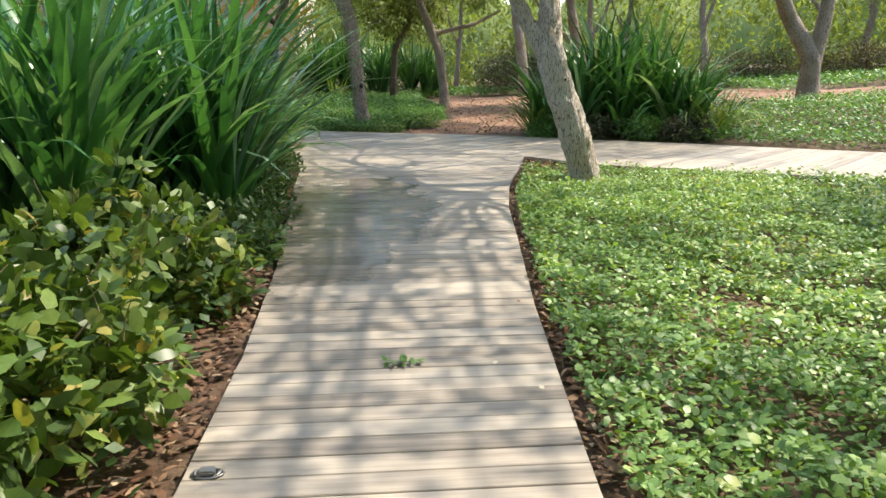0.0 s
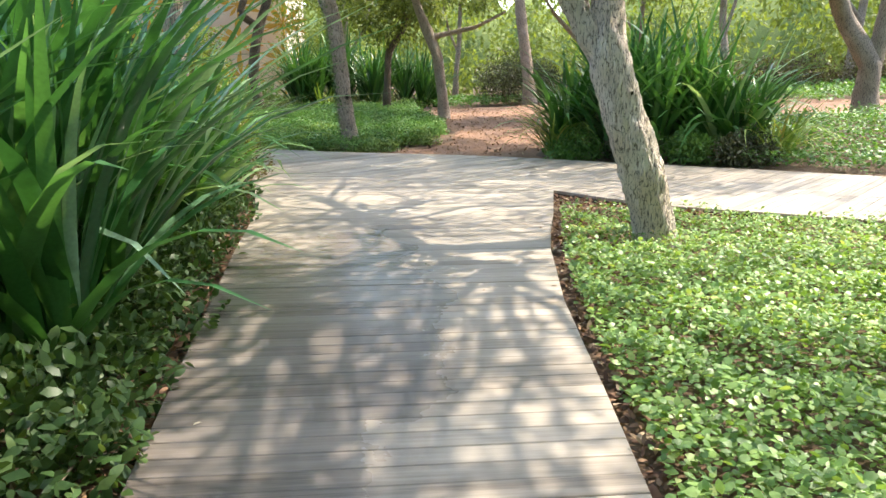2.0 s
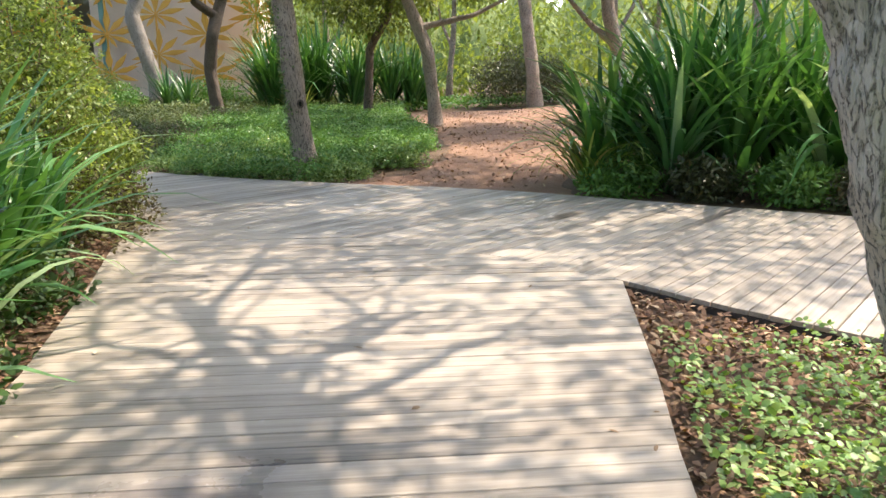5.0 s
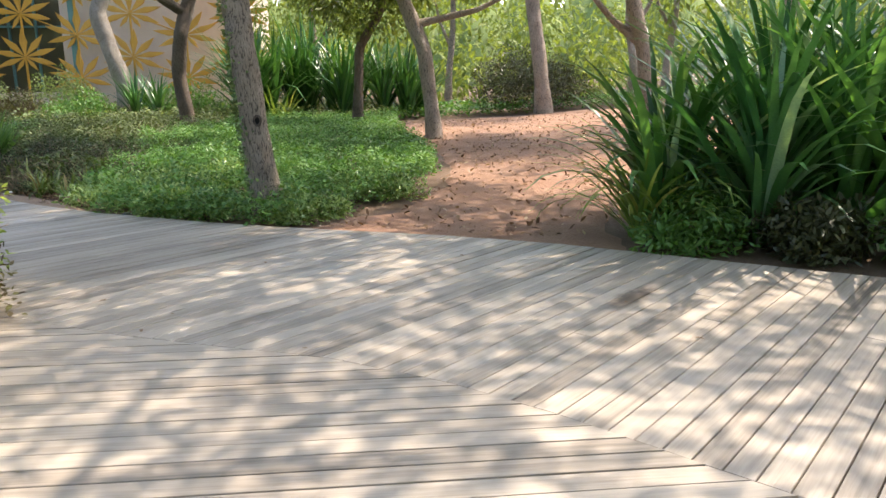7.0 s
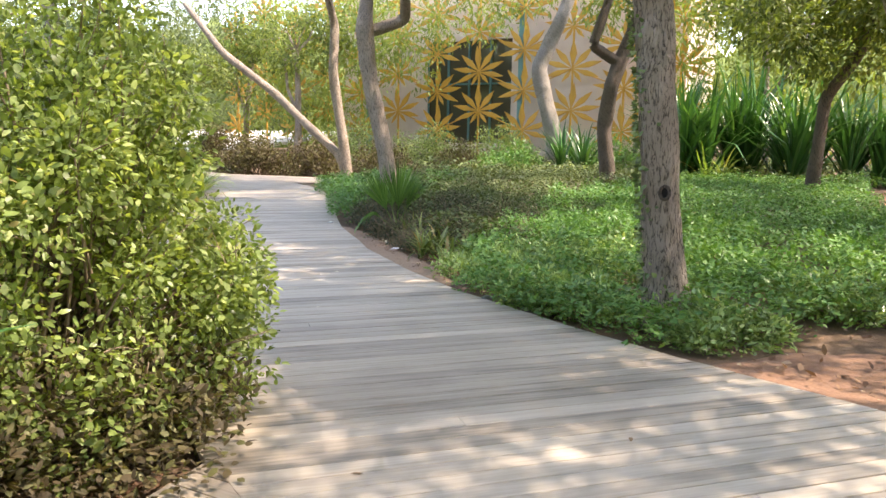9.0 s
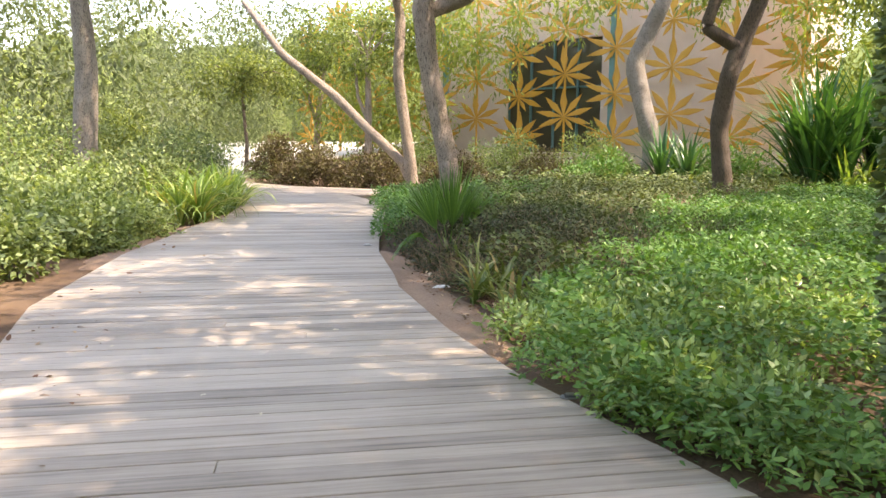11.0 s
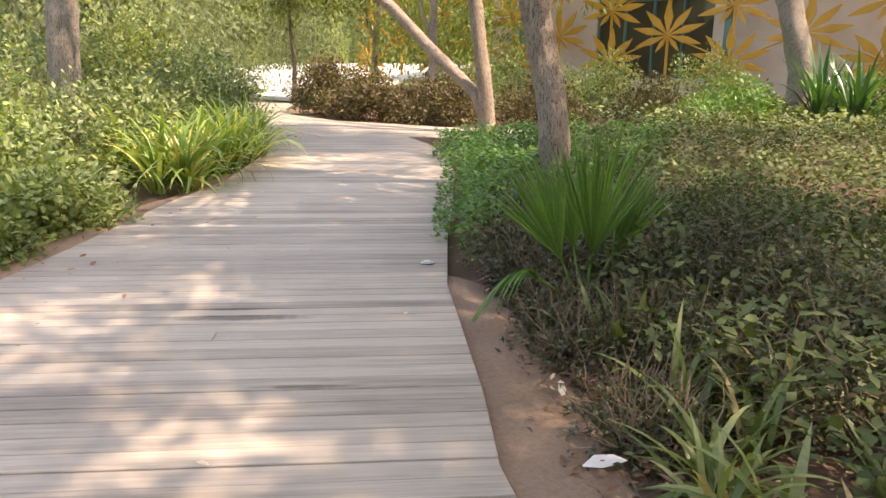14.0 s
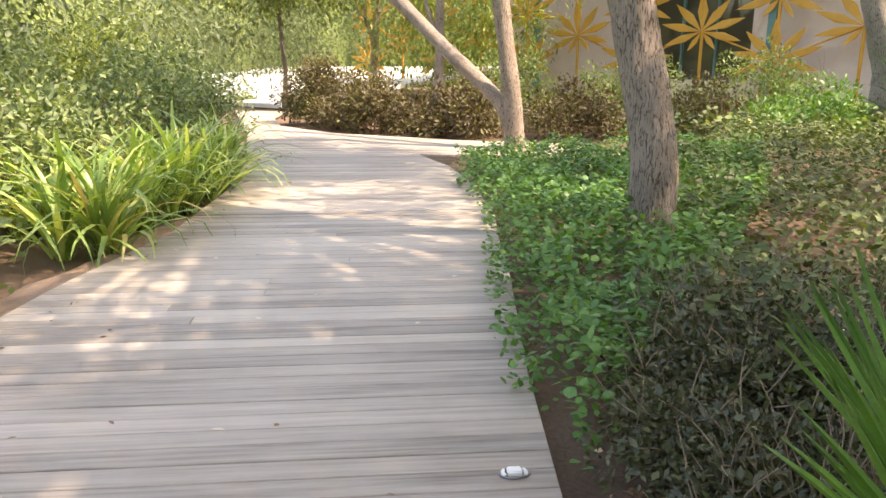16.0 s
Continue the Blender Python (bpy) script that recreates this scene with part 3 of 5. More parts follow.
def dense(poly, step, closed=True):
    out = []
    ring = list(zip(poly, poly[1:] + poly[:1])) if closed else list(zip(poly, poly[1:]))
    for (x0, y0), (x1, y1) in ring:
        n = max(1, int(math.hypot(x1 - x0, y1 - y0) / step))
        out += [(x0 + (x1 - x0) * k / n, y0 + (y1 - y0) * k / n) for k in range(n)]
    return out


def earth_sheet(name, poly, material, label, lift=0.03, step=0.35, wobble=0.06):
    """A patch of bare earth lying on the ground, with an uneven edge."""
    from mathutils.geometry import delaunay_2d_cdt
    rng = np.random.default_rng(len(name))
    edge = [(x + rng.normal(0, wobble), y + rng.normal(0, wobble)) for x, y in dense(poly, step)]
    xs, ys = [p[0] for p in poly], [p[1] for p in poly]
    gx, gy = np.meshgrid(np.arange(min(xs), max(xs), step), np.arange(min(ys), max(ys), step))
    gx, gy = gx.ravel() + rng.normal(0, 0.04, gx.size), gy.ravel() + rng.normal(0, 0.04, gy.size)
    keep = inside(gx, gy, edge)
    pts = [Vector(p) for p in edge] + [Vector(p) for p in zip(gx[keep], gy[keep])]
    loop = [(i, (i + 1) % len(edge)) for i in range(len(edge))]
    v, _, f, *_ = delaunay_2d_cdt(pts, loop, [], 1, 1e-4)
    x, y = np.array([p[0] for p in v]), np.array([p[1] for p in v])
    away = np.full(len(x), 9.0)
    for (x0, y0), (x1, y1) in zip(edge, edge[1:] + edge[:1]):
        ex, ey = x1 - x0, y1 - y0
        k = np.clip(((x - x0) * ex + (y - y0) * ey) / (ex * ex + ey * ey + 1e-9), 0, 1)
        away = np.minimum(away, np.hypot(x - x0 - k * ex, y - y0 - k * ey))
    z = ground_z(x, y) + (lift + 0.03) * smooth_step(away / 0.3) - 0.03 + 0.008 * wave(x, y, 21, 0.8)
    put(name, mesh_of(name, np.stack([x, y, z], 1), f, material, True), None, label, "path", "", "structure")


ground_sheet()
earth_sheet("dirt_path", [(-2.4, 18.9), (1.6, 17.6), (2.1, 17.9), (2.4, 19.9), (3.6, 22.0), (5.6, 23.6), (8.0, 22.6), (13.0, 22.0), (22.0, 21.5), (34.0, 22.0), (34.0, 26.0), (20.0, 25.5), (14.0, 26.5), (12.0, 31.0), (9.0, 37.5), (4.0, 38.6), (-1.0, 36.5), (-0.9, 32.5),
                           (-0.3, 29.0), (0.25, 25.0), (0.12, 22.6), (-0.6, 20.7), (-1.5, 19.8)], M_RED, "dry red-brown earth footpath", 0.045)
earth_sheet("bare_earth", [(-4.7, 20.0), (-5.7, 20.6), (-7.2, 21.7), (-7.8, 22.2), (-9.2, 23.4), (-9.7, 24.1), (-9.0, 24.25), (-8.2, 23.8), (-7.3, 23.1), (-6.3, 22.35), (-5.6, 21.85), (-4.8, 21.1)], M_SAND, "trodden tan earth strip beside the boardwalk", 0.06, 0.15, 0.02)
earth_sheet("bare_earth_verge", [(-10.5, 21.0), (-11.0, 21.5), (-11.9, 22.5), (-13.1, 23.8), (-14.2, 25.2), (-15.3, 26.1), (-15.6, 25.4), (-14.5, 24.2), (-13.3, 22.7), (-12.2, 21.3), (-11.0, 20.3)], M_SAND, "tan earth verge beside the boardwalk", 0.06, 0.2, 0.02)

# ---------------------------------------------------------------- boardwalk
LEFT_A = [(-0.90, -4.0), (-0.96, 2.3), (-1.07, 3.6), (-1.31, 5.5), (-1.60, 7.2), (-2.02, 9.7), (-2.30, 11.6), (-2.75, 13.4), (-3.10, 14.6), (-3.35, 16.0)]
RIGHT_A = [(0.55, -4.0), (0.57, 2.6), (0.60, 4.5), (0.69, 6.5), (0.75, 8.1), (0.90, 9.7), (1.05, 10.7), (1.22, 11.6), (1.51, 13.45)]
SEAM = [(0.90, 14.0), (0.66, 14.22), (0.06, 14.68), (-0.69, 15.08), (-1.47, 15.31), (-2.12, 15.52), (-2.80, 15.80), (-3.10, 15.93)]
BRANCH_LOW = [(2.12, 12.72), (2.78, 12.08), (6.39, 10.34), (11.0, 8.4), (16.0, 6.4)]
BRANCH_UP = [(18.0, 8.8), (12.0, 12.0), (8.67, 14.1), (5.27, 16.1), (3.20, 17.2), (1.85, 17.95)]
RIGHT_B = [(1.30, 18.25), (0.10, 18.72), (-1.80, 19.25), (-2.90, 19.65), (-4.40, 20.30), (-5.50, 20.93), (-7.00, 21.98), (-7.50, 22.45), (-8.90, 23.65), (-10.00, 24.80), (-11.20, 26.15), (-12.10, 27.1), (-12.90, 28.00), (-14.50, 29.45), (-16.00, 30.55), (-17.60, 31.40)]
FAR_END = [(-16.4, 32.2), (-14.0, 33.9), (-15.2, 35.9), (-18.9, 34.0), (-22.4, 33.1), (-25.3, 33.5), (-28.2, 35.2), (-31.0, 37.6), (-33.0, 36.6)]
LEFT_B = [(-29.0, 34.4), (-26.5, 33.0), (-24.1, 31.7), (-20.0, 29.2), (-16.5, 26.8), (-14.5, 25.0), (-13.4, 23.6), (-12.2, 22.3), (-11.2, 21.2), (-9.6, 19.8), (-8.8, 19.1), (-6.0, 17.5)]
POLY_A = RIGHT_A + SEAM + LEFT_A[::-1]
POLY_B = [(-3.35, 16.0)] + SEAM[::-1] + [(1.51, 13.45)] + BRANCH_LOW + BRANCH_UP + RIGHT_B + FAR_END + LEFT_B


def clip_half(poly, n, c, keep_above):
    """The part of a polygon on one side of the line p.n = c."""
    out = []
    for p, q in zip(poly, poly[1:] + poly[:1]):
        dp, dq = p[0] * n[0] + p[1] * n[1] - c, q[0] * n[0] + q[1] * n[1] - c
        if not keep_above:
            dp, dq = -dp, -dq
        if dp >= 0:
            out.append(p)
        if dp * dq < 0:
            k = dp / (dp - dq)
            out.append((p[0] + (q[0] - p[0]) * k, p[1] + (q[1] - p[1]) * k))
    return out


def board_pieces(poly, degrees, pitch, gap, rng, split):
    """Outlines of the planks that fill a deck: each clipped to its strip."""
    u = (math.cos(radians(degrees)), math.sin(radians(degrees)))
    n = (-u[1], u[0])
    cs = [p[0] * n[0] + p[1] * n[1] for p in poly]
    c, pieces = min(cs), []
    while c < max(cs):
        strip = clip_half(clip_half(poly, n, c + gap / 2, True), n, c + pitch - gap / 2, False)
        if len(strip) >= 3:
            us = [p[0] * u[0] + p[1] * u[1] for p in strip]
            lo, hi = min(us), max(us)
            if split and hi - lo > 2.2 and rng.uniform() < 0.1:
                cut = lo + (hi - lo) * rng.uniform(0.3, 0.7)
                pieces += [clip_half(strip, u, cut - 0.0012, False), clip_half(strip, u, cut + 0.0012, True)]
            else:
                pieces.append(strip)
        c += pitch
    out = []
    for p in pieces:
        q = [a for a, b in zip(p, p[1:] + p[:1]) if math.hypot(a[0] - b[0], a[1] - b[1]) > 0.004]
        area = abs(sum(a[0] * b[1] - b[0] * a[1] for a, b in zip(q, q[1:] + q[:1]))) / 2 if len(q) > 2 else 0
        if area > 0.002:
            out.append(q)
    return out, u


def plank_solid(outline, thick=0.036):
    """A plank from its outline: a small bevel round the top."""
    cx, cy = sum(p[0] for p in outline) / len(outline), sum(p[1] for p in outline) / len(outline)
    k = len(outline)
    if sum(a[0] * b[1] - b[0] * a[1] for a, b in zip(outline, outline[1:] + outline[:1])) < 0:
        outline = outline[::-1]
    verts = [(x, y, -thick) for x, y in outline] + [(x, y, -0.004) for x, y in outline]
    for i, (x, y) in enumerate(outline):
        dx, dy = cx - x, cy - y
        (ax, ay), (bx, by) = outline[i - 1], outline[(i + 1) % k]
        e1, e2 = (x - ax, y - ay), (bx - x, by - y)
        n1 = (-e1[1] / (math.hypot(*e1) + 1e-9), e1[0] / (math.hypot(*e1) + 1e-9))
        n2 = (-e2[1] / (math.hypot(*e2) + 1e-9), e2[0] / (math.hypot(*e2) + 1e-9))
        verts.append((x + 0.003 * (n1[0] + n2[0]), y + 0.003 * (n1[1] + n2[1]), 0.0))
    faces = [tuple(range(2 * k, 3 * k)), tuple(reversed(range(k)))]
    for i in range(k):
        j = (i + 1) % k
        faces += [(i, j, k + j, k + i), (k + i, k + j, 2 * k + j, 2 * k + i)]
    return verts, faces


def boardwalk():
    rng = np.random.default_rng(4)
    for poly, degrees, split in ((POLY_A, 5.0, False), (POLY_B, 49.0, True)):
        deck = tagged(new("boardwalk"), "weathered grey-brown timber boardwalk with " + ("planks set askew" if split else "planks across"), "boardwalk", "", "structure")
        rest, count = [], 0
        pieces, u = board_pieces(poly, degrees, 0.141, 0.008 if split else 0.0065, rng, split)
        for p in pieces:
            cx, cy = sum(a[0] for a in p) / len(p), sum(a[1] for a in p) / len(p)
            local = [((x - cx) * u[0] + (y - cy) * u[1], -(x - cx) * u[1] + (y - cy) * u[0]) for x, y in p]
            near = 1.5 < cy < 33.0 and -20.0 < cx < 8.0
            v, f = plank_solid(local)
            dz = float(rng.normal(0, 0.0012))
            if near and count < 300:
                count += 1
                ob = put("board", mesh_of("board", v, f, M_DECK), deck)
                ob.matrix_basis = pose(cx, cy, dz, float(rng.normal(0, 0.15)), 0, degrees)
            else:
                rest.append(([(x + cx * u[0] + cy * u[1], y - cx * u[1] + cy * u[0], z + dz) for x, y, z in v], f))
        v, f = join_parts(rest)
        far = put("far_boards", mesh_of("far_boards", v, f, M_DECK), deck, kind="stuff")
        far.matrix_basis = pose(0, 0, 0, 0, 0, degrees)
        k = len(poly)
        # Solid dark sheet paints the shade in the gaps; its skirt is the fascia.
        v = [(x, y, -0.042) for x, y in poly] + [(x, y, -0.2) for x, y in poly]
        f = [tuple(range(k))] + [(i, k + i, k + (i + 1) % k, (i + 1) % k) for i in range(k)]
        put("shade_underlay", mesh_of("shade_underlay", v, f, M_UNDERLAY), deck, "dark edge fascia and shade sheet under the boards")


boardwalk()


# ---------------------------------------------------------------- trees
def bark_relief(verts, sides, rings, deep, seed):
    """Ridges and furrows pressed into a trunk's skin, with a few burrs."""
    from mathutils import noise
    out = []
    for i in range(rings):
        ring = verts[i * sides:(i + 1) * sides]
        c = sum(ring) / sides
        for p in ring:
            d = p - c
            r = float(np.linalg.norm(d)) + 1e-9
            u = d / r
            q = Vector((u[0] * 5.2 + seed, u[1] * 5.2, p[2] * 3.6))
            wob = noise.noise(Vector((u[0] * 2 + seed, u[1] * 2, p[2] * 1.7))) * 0.9
            ridge = 1.0 - abs(noise.noise(q + Vector((wob, wob, 0)))) * 2.4
            plate = noise.noise(Vector((u[0] * 11, u[1] * 11 + seed, p[2] * 11)))
            lump = noise.noise(Vector((u[0] * 1.3, u[1] * 1.3, p[2] * 1.9 + seed)))
            out.append(p + u * (deep * (0.5 - max(ridge, -0.6)) * 0.6 + deep * 0.45 * plate + r * 0.13 * lump))
    return out


def tree(name, label, y, stems, bark, seed, crown=None, crown_material=None, leaf=0.19, tilt_y=0.0, group="garden trees", relief=0.0, lump=(0.45, 0.95), twig_z=None):
    """stems: lists of (x, z, radius) or (x, z, radius, y), the first one the trunk, in the plane y unless they say so. crown: (dx, dy, z, rx, ry, rz, lumps, leaves)."""
    rng = np.random.default_rng(seed)
    x0, z0 = stems[0][0][0], float(ground_z(np.array([stems[0][0][0]]), np.array([y]))[0])
    root = tagged(new(name), label, "tree", group)
    root.location = (x0, y, z0)
    pieces, twig_from = [], []
    twig_z = twig_z or 0.9 * max(p[1] for s in stems for p in s) - z0
    for i, s in enumerate(stems):
        zz = [p[1] - z0 for p in s]
        pts = [(p[0] - x0, (p[3] - y) if len(p) > 3 else tilt_y * z + (0.05 * rng.normal() * z if k else 0), z, p[2]) for k, (p, z) in enumerate(zip(s, zz))]
        if i == 0:
            pts[0] = (pts[0][0], pts[0][1], -0.06, pts[0][3] * 1.25)
        if relief and s[0][2] > 0.12:
            n = 150 if i == 0 else 60
            line = smooth_line(pts, n)
            for _ in range(12):
                line[1:-1] = 0.25 * line[:-2] + 0.5 * line[1:-1] + 0.25 * line[2:]
            v, f = tube(line[:, :3], line[:, 3], 56, 0.0, seed + i)
            pieces.append((bark_relief(v, 56, n, relief, seed + i), f))
            twig_from += [q for q in line[::6, :3] if q[2] > twig_z]
            continue
        line = smooth_line(pts, 8 + 7 * len(pts))
        pieces.append(tube(line[:, :3], line[:, 3], 18 if s[0][2] > 0.12 else 9, 0.055, seed + i))
        twig_from += [q for q in line[::3, :3] if q[2] > twig_z]
    # Where dx, dy lead off the trunk, the unseen crown is placed for its shade.
    if crown:
        dx, dy, cz, rx, ry, rz, lumps, leaves = crown
        centre = np.array([dx, dy, cz - z0])
        targets = []
        for _ in range(lumps):
            d = unit(rng.normal(0, 1, (1, 3)))[0] * math.sqrt(rng.uniform(0.02, 1.0))
            s = rng.uniform(*lump)
            targets.append((*(centre + d * np.array([rx, ry, rz])), s, s, s * 0.8))
        for k, c in enumerate(targets):
            if k % 3:
                continue
            c3 = np.array(c[:3])
            e = min((twig_from[j] for j in rng.integers(0, len(twig_from), 3)), key=lambda q: np.linalg.norm(q - c3))
            mid = 0.5 * (e + c3) + rng.normal(0, 0.25, 3) + np.array([0, 0, 0.3])
            r0 = 0.03 if k % 6 else 0.055
            line = smooth_line([(*e, r0), (*mid, r0 * 0.6), (*c3, 0.008)], 12)
            line[1:-1, :3] += rng.normal(0, 0.05, (10, 3))
            pieces.append(tube(line[:, :3], line[:, 3], 6, 0.05, seed + k))
        me = blob_leaves("crown", targets, leaves, leaf, 0.4, crown_material or M_CROWN, rng, 0.4, "diamond", 0.6)
        put("crown", me, root, kind="stuff")
    v, f = join_parts(pieces)
    put("trunk", mesh_of("trunk", v, f, bark, True), root)
    return root


# Upper limbs and the long crown, out of view, are placed to dapple the deck.
leaning = tree("tree", "leaning pale grey tree with rough flaking bark", 10.35,
     [[(2.07, -0.1, 0.19, 10.35), (2.03, 0.12, 0.21, 10.35), (1.86, 0.65, 0.2, 10.3), (1.75, 0.95, 0.212, 10.3), (1.6, 1.35, 0.19, 10.28), (1.45, 1.8, 0.195, 10.3), (1.48, 2.3, 0.14, 10.4), (1.45, 3.0, 0.11, 10.67), (1.56, 3.6, 0.095, 11.64), (1.5, 4.2, 0.08, 12.7), (1.14, 5.0, 0.05, 14.35)],
      [(1.42, 1.75, 0.13, 10.3), (1.2, 2.1, 0.11, 10.32), (0.95, 2.5, 0.09, 10.3), (0.85, 3.3, 0.07, 9.7), (1.1, 4.4, 0.05, 9.8), (1.3, 5.2, 0.03, 9.4)],
      [(1.5, 4.2, 0.07, 12.7), (2.2, 4.5, 0.055, 13.3), (2.7, 4.9, 0.04, 13.95)],
      [(1.45, 3.0, 0.075, 10.67), (1.1, 3.3, 0.06, 9.9), (1.0, 3.6, 0.05, 9.3), (1.3, 4.2, 0.035, 8.4)],
      [(1.46, 3.05, 0.07, 10.6), (2.0, 3.4, 0.055, 10.3), (2.7, 3.7, 0.045, 10.2), (3.2, 4.4, 0.03, 9.9)]],
     M_BARK_A, 31, (0.7, -1.2, 5.9, 3.6, 11.8, 1.2, 250, 15500), leaf=0.15, relief=0.034, lump=(0.3, 0.75), twig_z=2.9)


def trunk_scars(owner, at):
    """Small dark knots where limbs were lost, each a ragged rim about a dark plug."""
    for k, (x, y, z, r) in enumerate(at):
        rim = [(x + r * math.cos(2 * math.pi * j / 12), y - 0.01, z + 1.2 * r * math.sin(2 * math.pi * j / 12)) for j in range(13)]
        put("knot_rim", mesh_of("knot_rim", *tube(rim, [r * 0.4] * 13, 6, 0.15, k), M_BARK_A, True), owner, "raised bark rim of a knot")
        # The plug's near-black colour paints shade; nothing is hollowed out.
        hole = [(x + 0.9 * r * math.cos(2 * math.pi * j / 12), y - 0.006, z + 1.1 * r * math.sin(2 * math.pi * j / 12)) for j in range(12)]
        back = [(p[0], y + 0.05, p[2]) for p in hole]
        f = [tuple(range(12)), tuple(reversed(range(12, 24)))] + [(j, 12 + j, 12 + (j + 1) % 12, (j + 1) % 12) for j in range(12)]
        put("knot_shade", mesh_of("knot_shade", hole + back, f, M_HOLLOW_SHADE), owner, "dark plug painting the shade of a hollow")


trunk_scars(leaning, [(-0.40, -0.255, 1.50, 0.022), (-0.26, -0.24, 0.95, 0.03)])
# This crown leans off its trunk, unseen, to shade the bend.
knotted = tree("tree", "upright brown-grey tree with peeling bark and a knot hole", 20.45,
     [[(-2.2, -0.1, 0.22), (-2.25, 0.3, 0.195), (-2.35, 1.2, 0.172), (-2.42, 2.1, 0.17), (-2.52, 2.8, 0.178), (-2.68, 3.6, 0.15), (-2.6, 4.8, 0.1)],
      [(-2.55, 2.9, 0.11), (-3.0, 3.7, 0.09), (-3.8, 4.6, 0.05)]], M_BARK_B, 32, (3.4, 0.6, 7.4, 6.4, 4.8, 1.4, 300, 30000), relief=0.016, lump=(0.35, 0.75))
def knot_and_creeper(owner):
    rng = np.random.default_rng(8)
    ring = []
    for k in range(15):
        a = 2 * math.pi * k / 14
        ring.append((-0.05 + 0.045 * math.cos(a), -0.178, 1.27 + 0.06 * math.sin(a)))
    put("knot_rim", mesh_of("knot_rim", *tube(ring, [0.016] * 15, 7, 0.1, 3), M_BARK_D, True), owner, "raised bark rim of a knot hole")
    # Solid disc, coloured as the shade inside the knot.
    hole = [(-0.05 + 0.042 * math.cos(2 * math.pi * k / 14), -0.172, 1.27 + 0.057 * math.sin(2 * math.pi * k / 14)) for k in range(14)]
    back = [(x, -0.16, z) for x, _, z in hole]
    f = [tuple(range(14)), tuple(reversed(range(14, 28)))] + [(k, 14 + k, 14 + (k + 1) % 14, (k + 1) % 14) for k in range(14)]
    put("knot_shade", mesh_of("knot_shade", hole + back, f, M_HOLLOW_SHADE), owner, "dark plug painting the shade of a hollow")
    n = 520
    z = rng.uniform(0.3, 3.5, n)
    a = rng.normal(3.5, 0.5, n)
    lean = np.interp(z, [0, 0.4, 1.3, 2.2, 2.9, 3.7], [0, -0.05, -0.15, -0.22, -0.32, -0.48])
    at = np.stack([lean + 0.19 * np.cos(a), 0.19 * np.sin(a), z], 1)
    out = np.stack([np.cos(a), np.sin(a), np.zeros(n)], 1)
    me = leaf_mesh("creeper", at, out + rng.normal(0, 0.6, (n, 3)), out + np.array([0, 0, 0.5]), rng.uniform(0.04, 0.08, n), rng.uniform(0.03, 0.05, n), M_OLIVE)
    put("creeper", me, owner, "small creeper leaves on the bark", kind="stuff")


knot_and_creeper(knotted)
tree("tree", "slim brown tree with one level side limb", 30.2,
     [[(0.1, 0.0, 0.2), (0.02, 1.0, 0.19), (-0.15, 2.4, 0.19), (-0.42, 3.1, 0.2), (-0.85, 4.1, 0.15), (-1.3, 5.4, 0.1)],
      [(-0.4, 3.1, 0.11), (0.35, 3.28, 0.09), (1.2, 3.45, 0.07), (2.3, 4.0, 0.04)]], M_BARK_B, 33, (2.4, -1.5, 6.9, 5.0, 5.0, 1.7, 90, 14000))
# Unseen crown set metres off this trunk to dapple the side branch.
tree("tree", "forked brown tree on the grassy bank", 22.8,
     [[(11.29, 0.5, 0.32), (11.28, 1.3, 0.29), (11.26, 1.95, 0.28), (10.62, 3.2, 0.24), (10.15, 3.9, 0.19), (9.5, 5.2, 0.12)],
      [(11.34, 1.9, 0.24), (11.48, 2.7, 0.22), (11.6, 3.7, 0.19), (11.95, 5.4, 0.12)]], M_BARK_B, 34, (-4.6, -4.6, 6.8, 5.0, 4.4, 1.3, 120, 8000), lump=(0.35, 0.8))
tree("tree", "straight grey-brown tree behind the earth path", 38.0, [[(4.23, 0.4, 0.3), (4.1, 1.6, 0.27), (3.96, 2.9, 0.26), (3.7, 4.6, 0.25), (3.55, 6.8, 0.17)]], M_BARK_B, 35, (0, 0, 8.2, 3.6, 3, 1.6, 40, 6000), leaf=0.17)
tree("tree", "grey-brown tree at the edge of the earth path", 30.0,
     [[(5.66, 0.3, 0.2), (5.6, 1.5, 0.2), (5.52, 2.4, 0.2), (5.17, 3.5, 0.2), (4.9, 5.2, 0.13)], [(5.4, 2.6, 0.12), (4.7, 3.2, 0.09), (4.0, 3.9, 0.06), (3.4, 4.8, 0.03)]], M_BARK_B, 36, (1.5, 0, 7.2, 4.4, 3.6, 1.5, 60, 9000))
tree("tree", "dark forked tree in the green undergrowth", 34.0,
     [[(-7.62, 0.1, 0.24), (-7.63, 0.6, 0.22), (-7.8, 1.9, 0.21), (-7.58, 3.1, 0.21), (-7.45, 3.85, 0.2), (-7.0, 5.1, 0.17), (-6.6, 6.4, 0.11)],
      [(-7.5, 3.75, 0.15), (-8.07, 4.17, 0.14), (-7.85, 5.0, 0.13), (-7.7, 6.2, 0.09)]], M_BARK_D, 37, (0.4, 0, 8.0, 3.2, 3, 1.3, 40, 5500))
tree("tree", "crooked grey tree with a pale cut knot", 40.0,
     [[(-11.9, 0.2, 0.36), (-11.98, 1.57, 0.32), (-12.4, 2.95, 0.31), (-12.76, 4.3, 0.31), (-12.4, 5.2, 0.29), (-11.9, 6.1, 0.26), (-11.6, 7.4, 0.18)]], M_BARK_M, 38, (0, 0, 9.4, 3.4, 3, 1.3, 40, 5500), leaf=0.16)
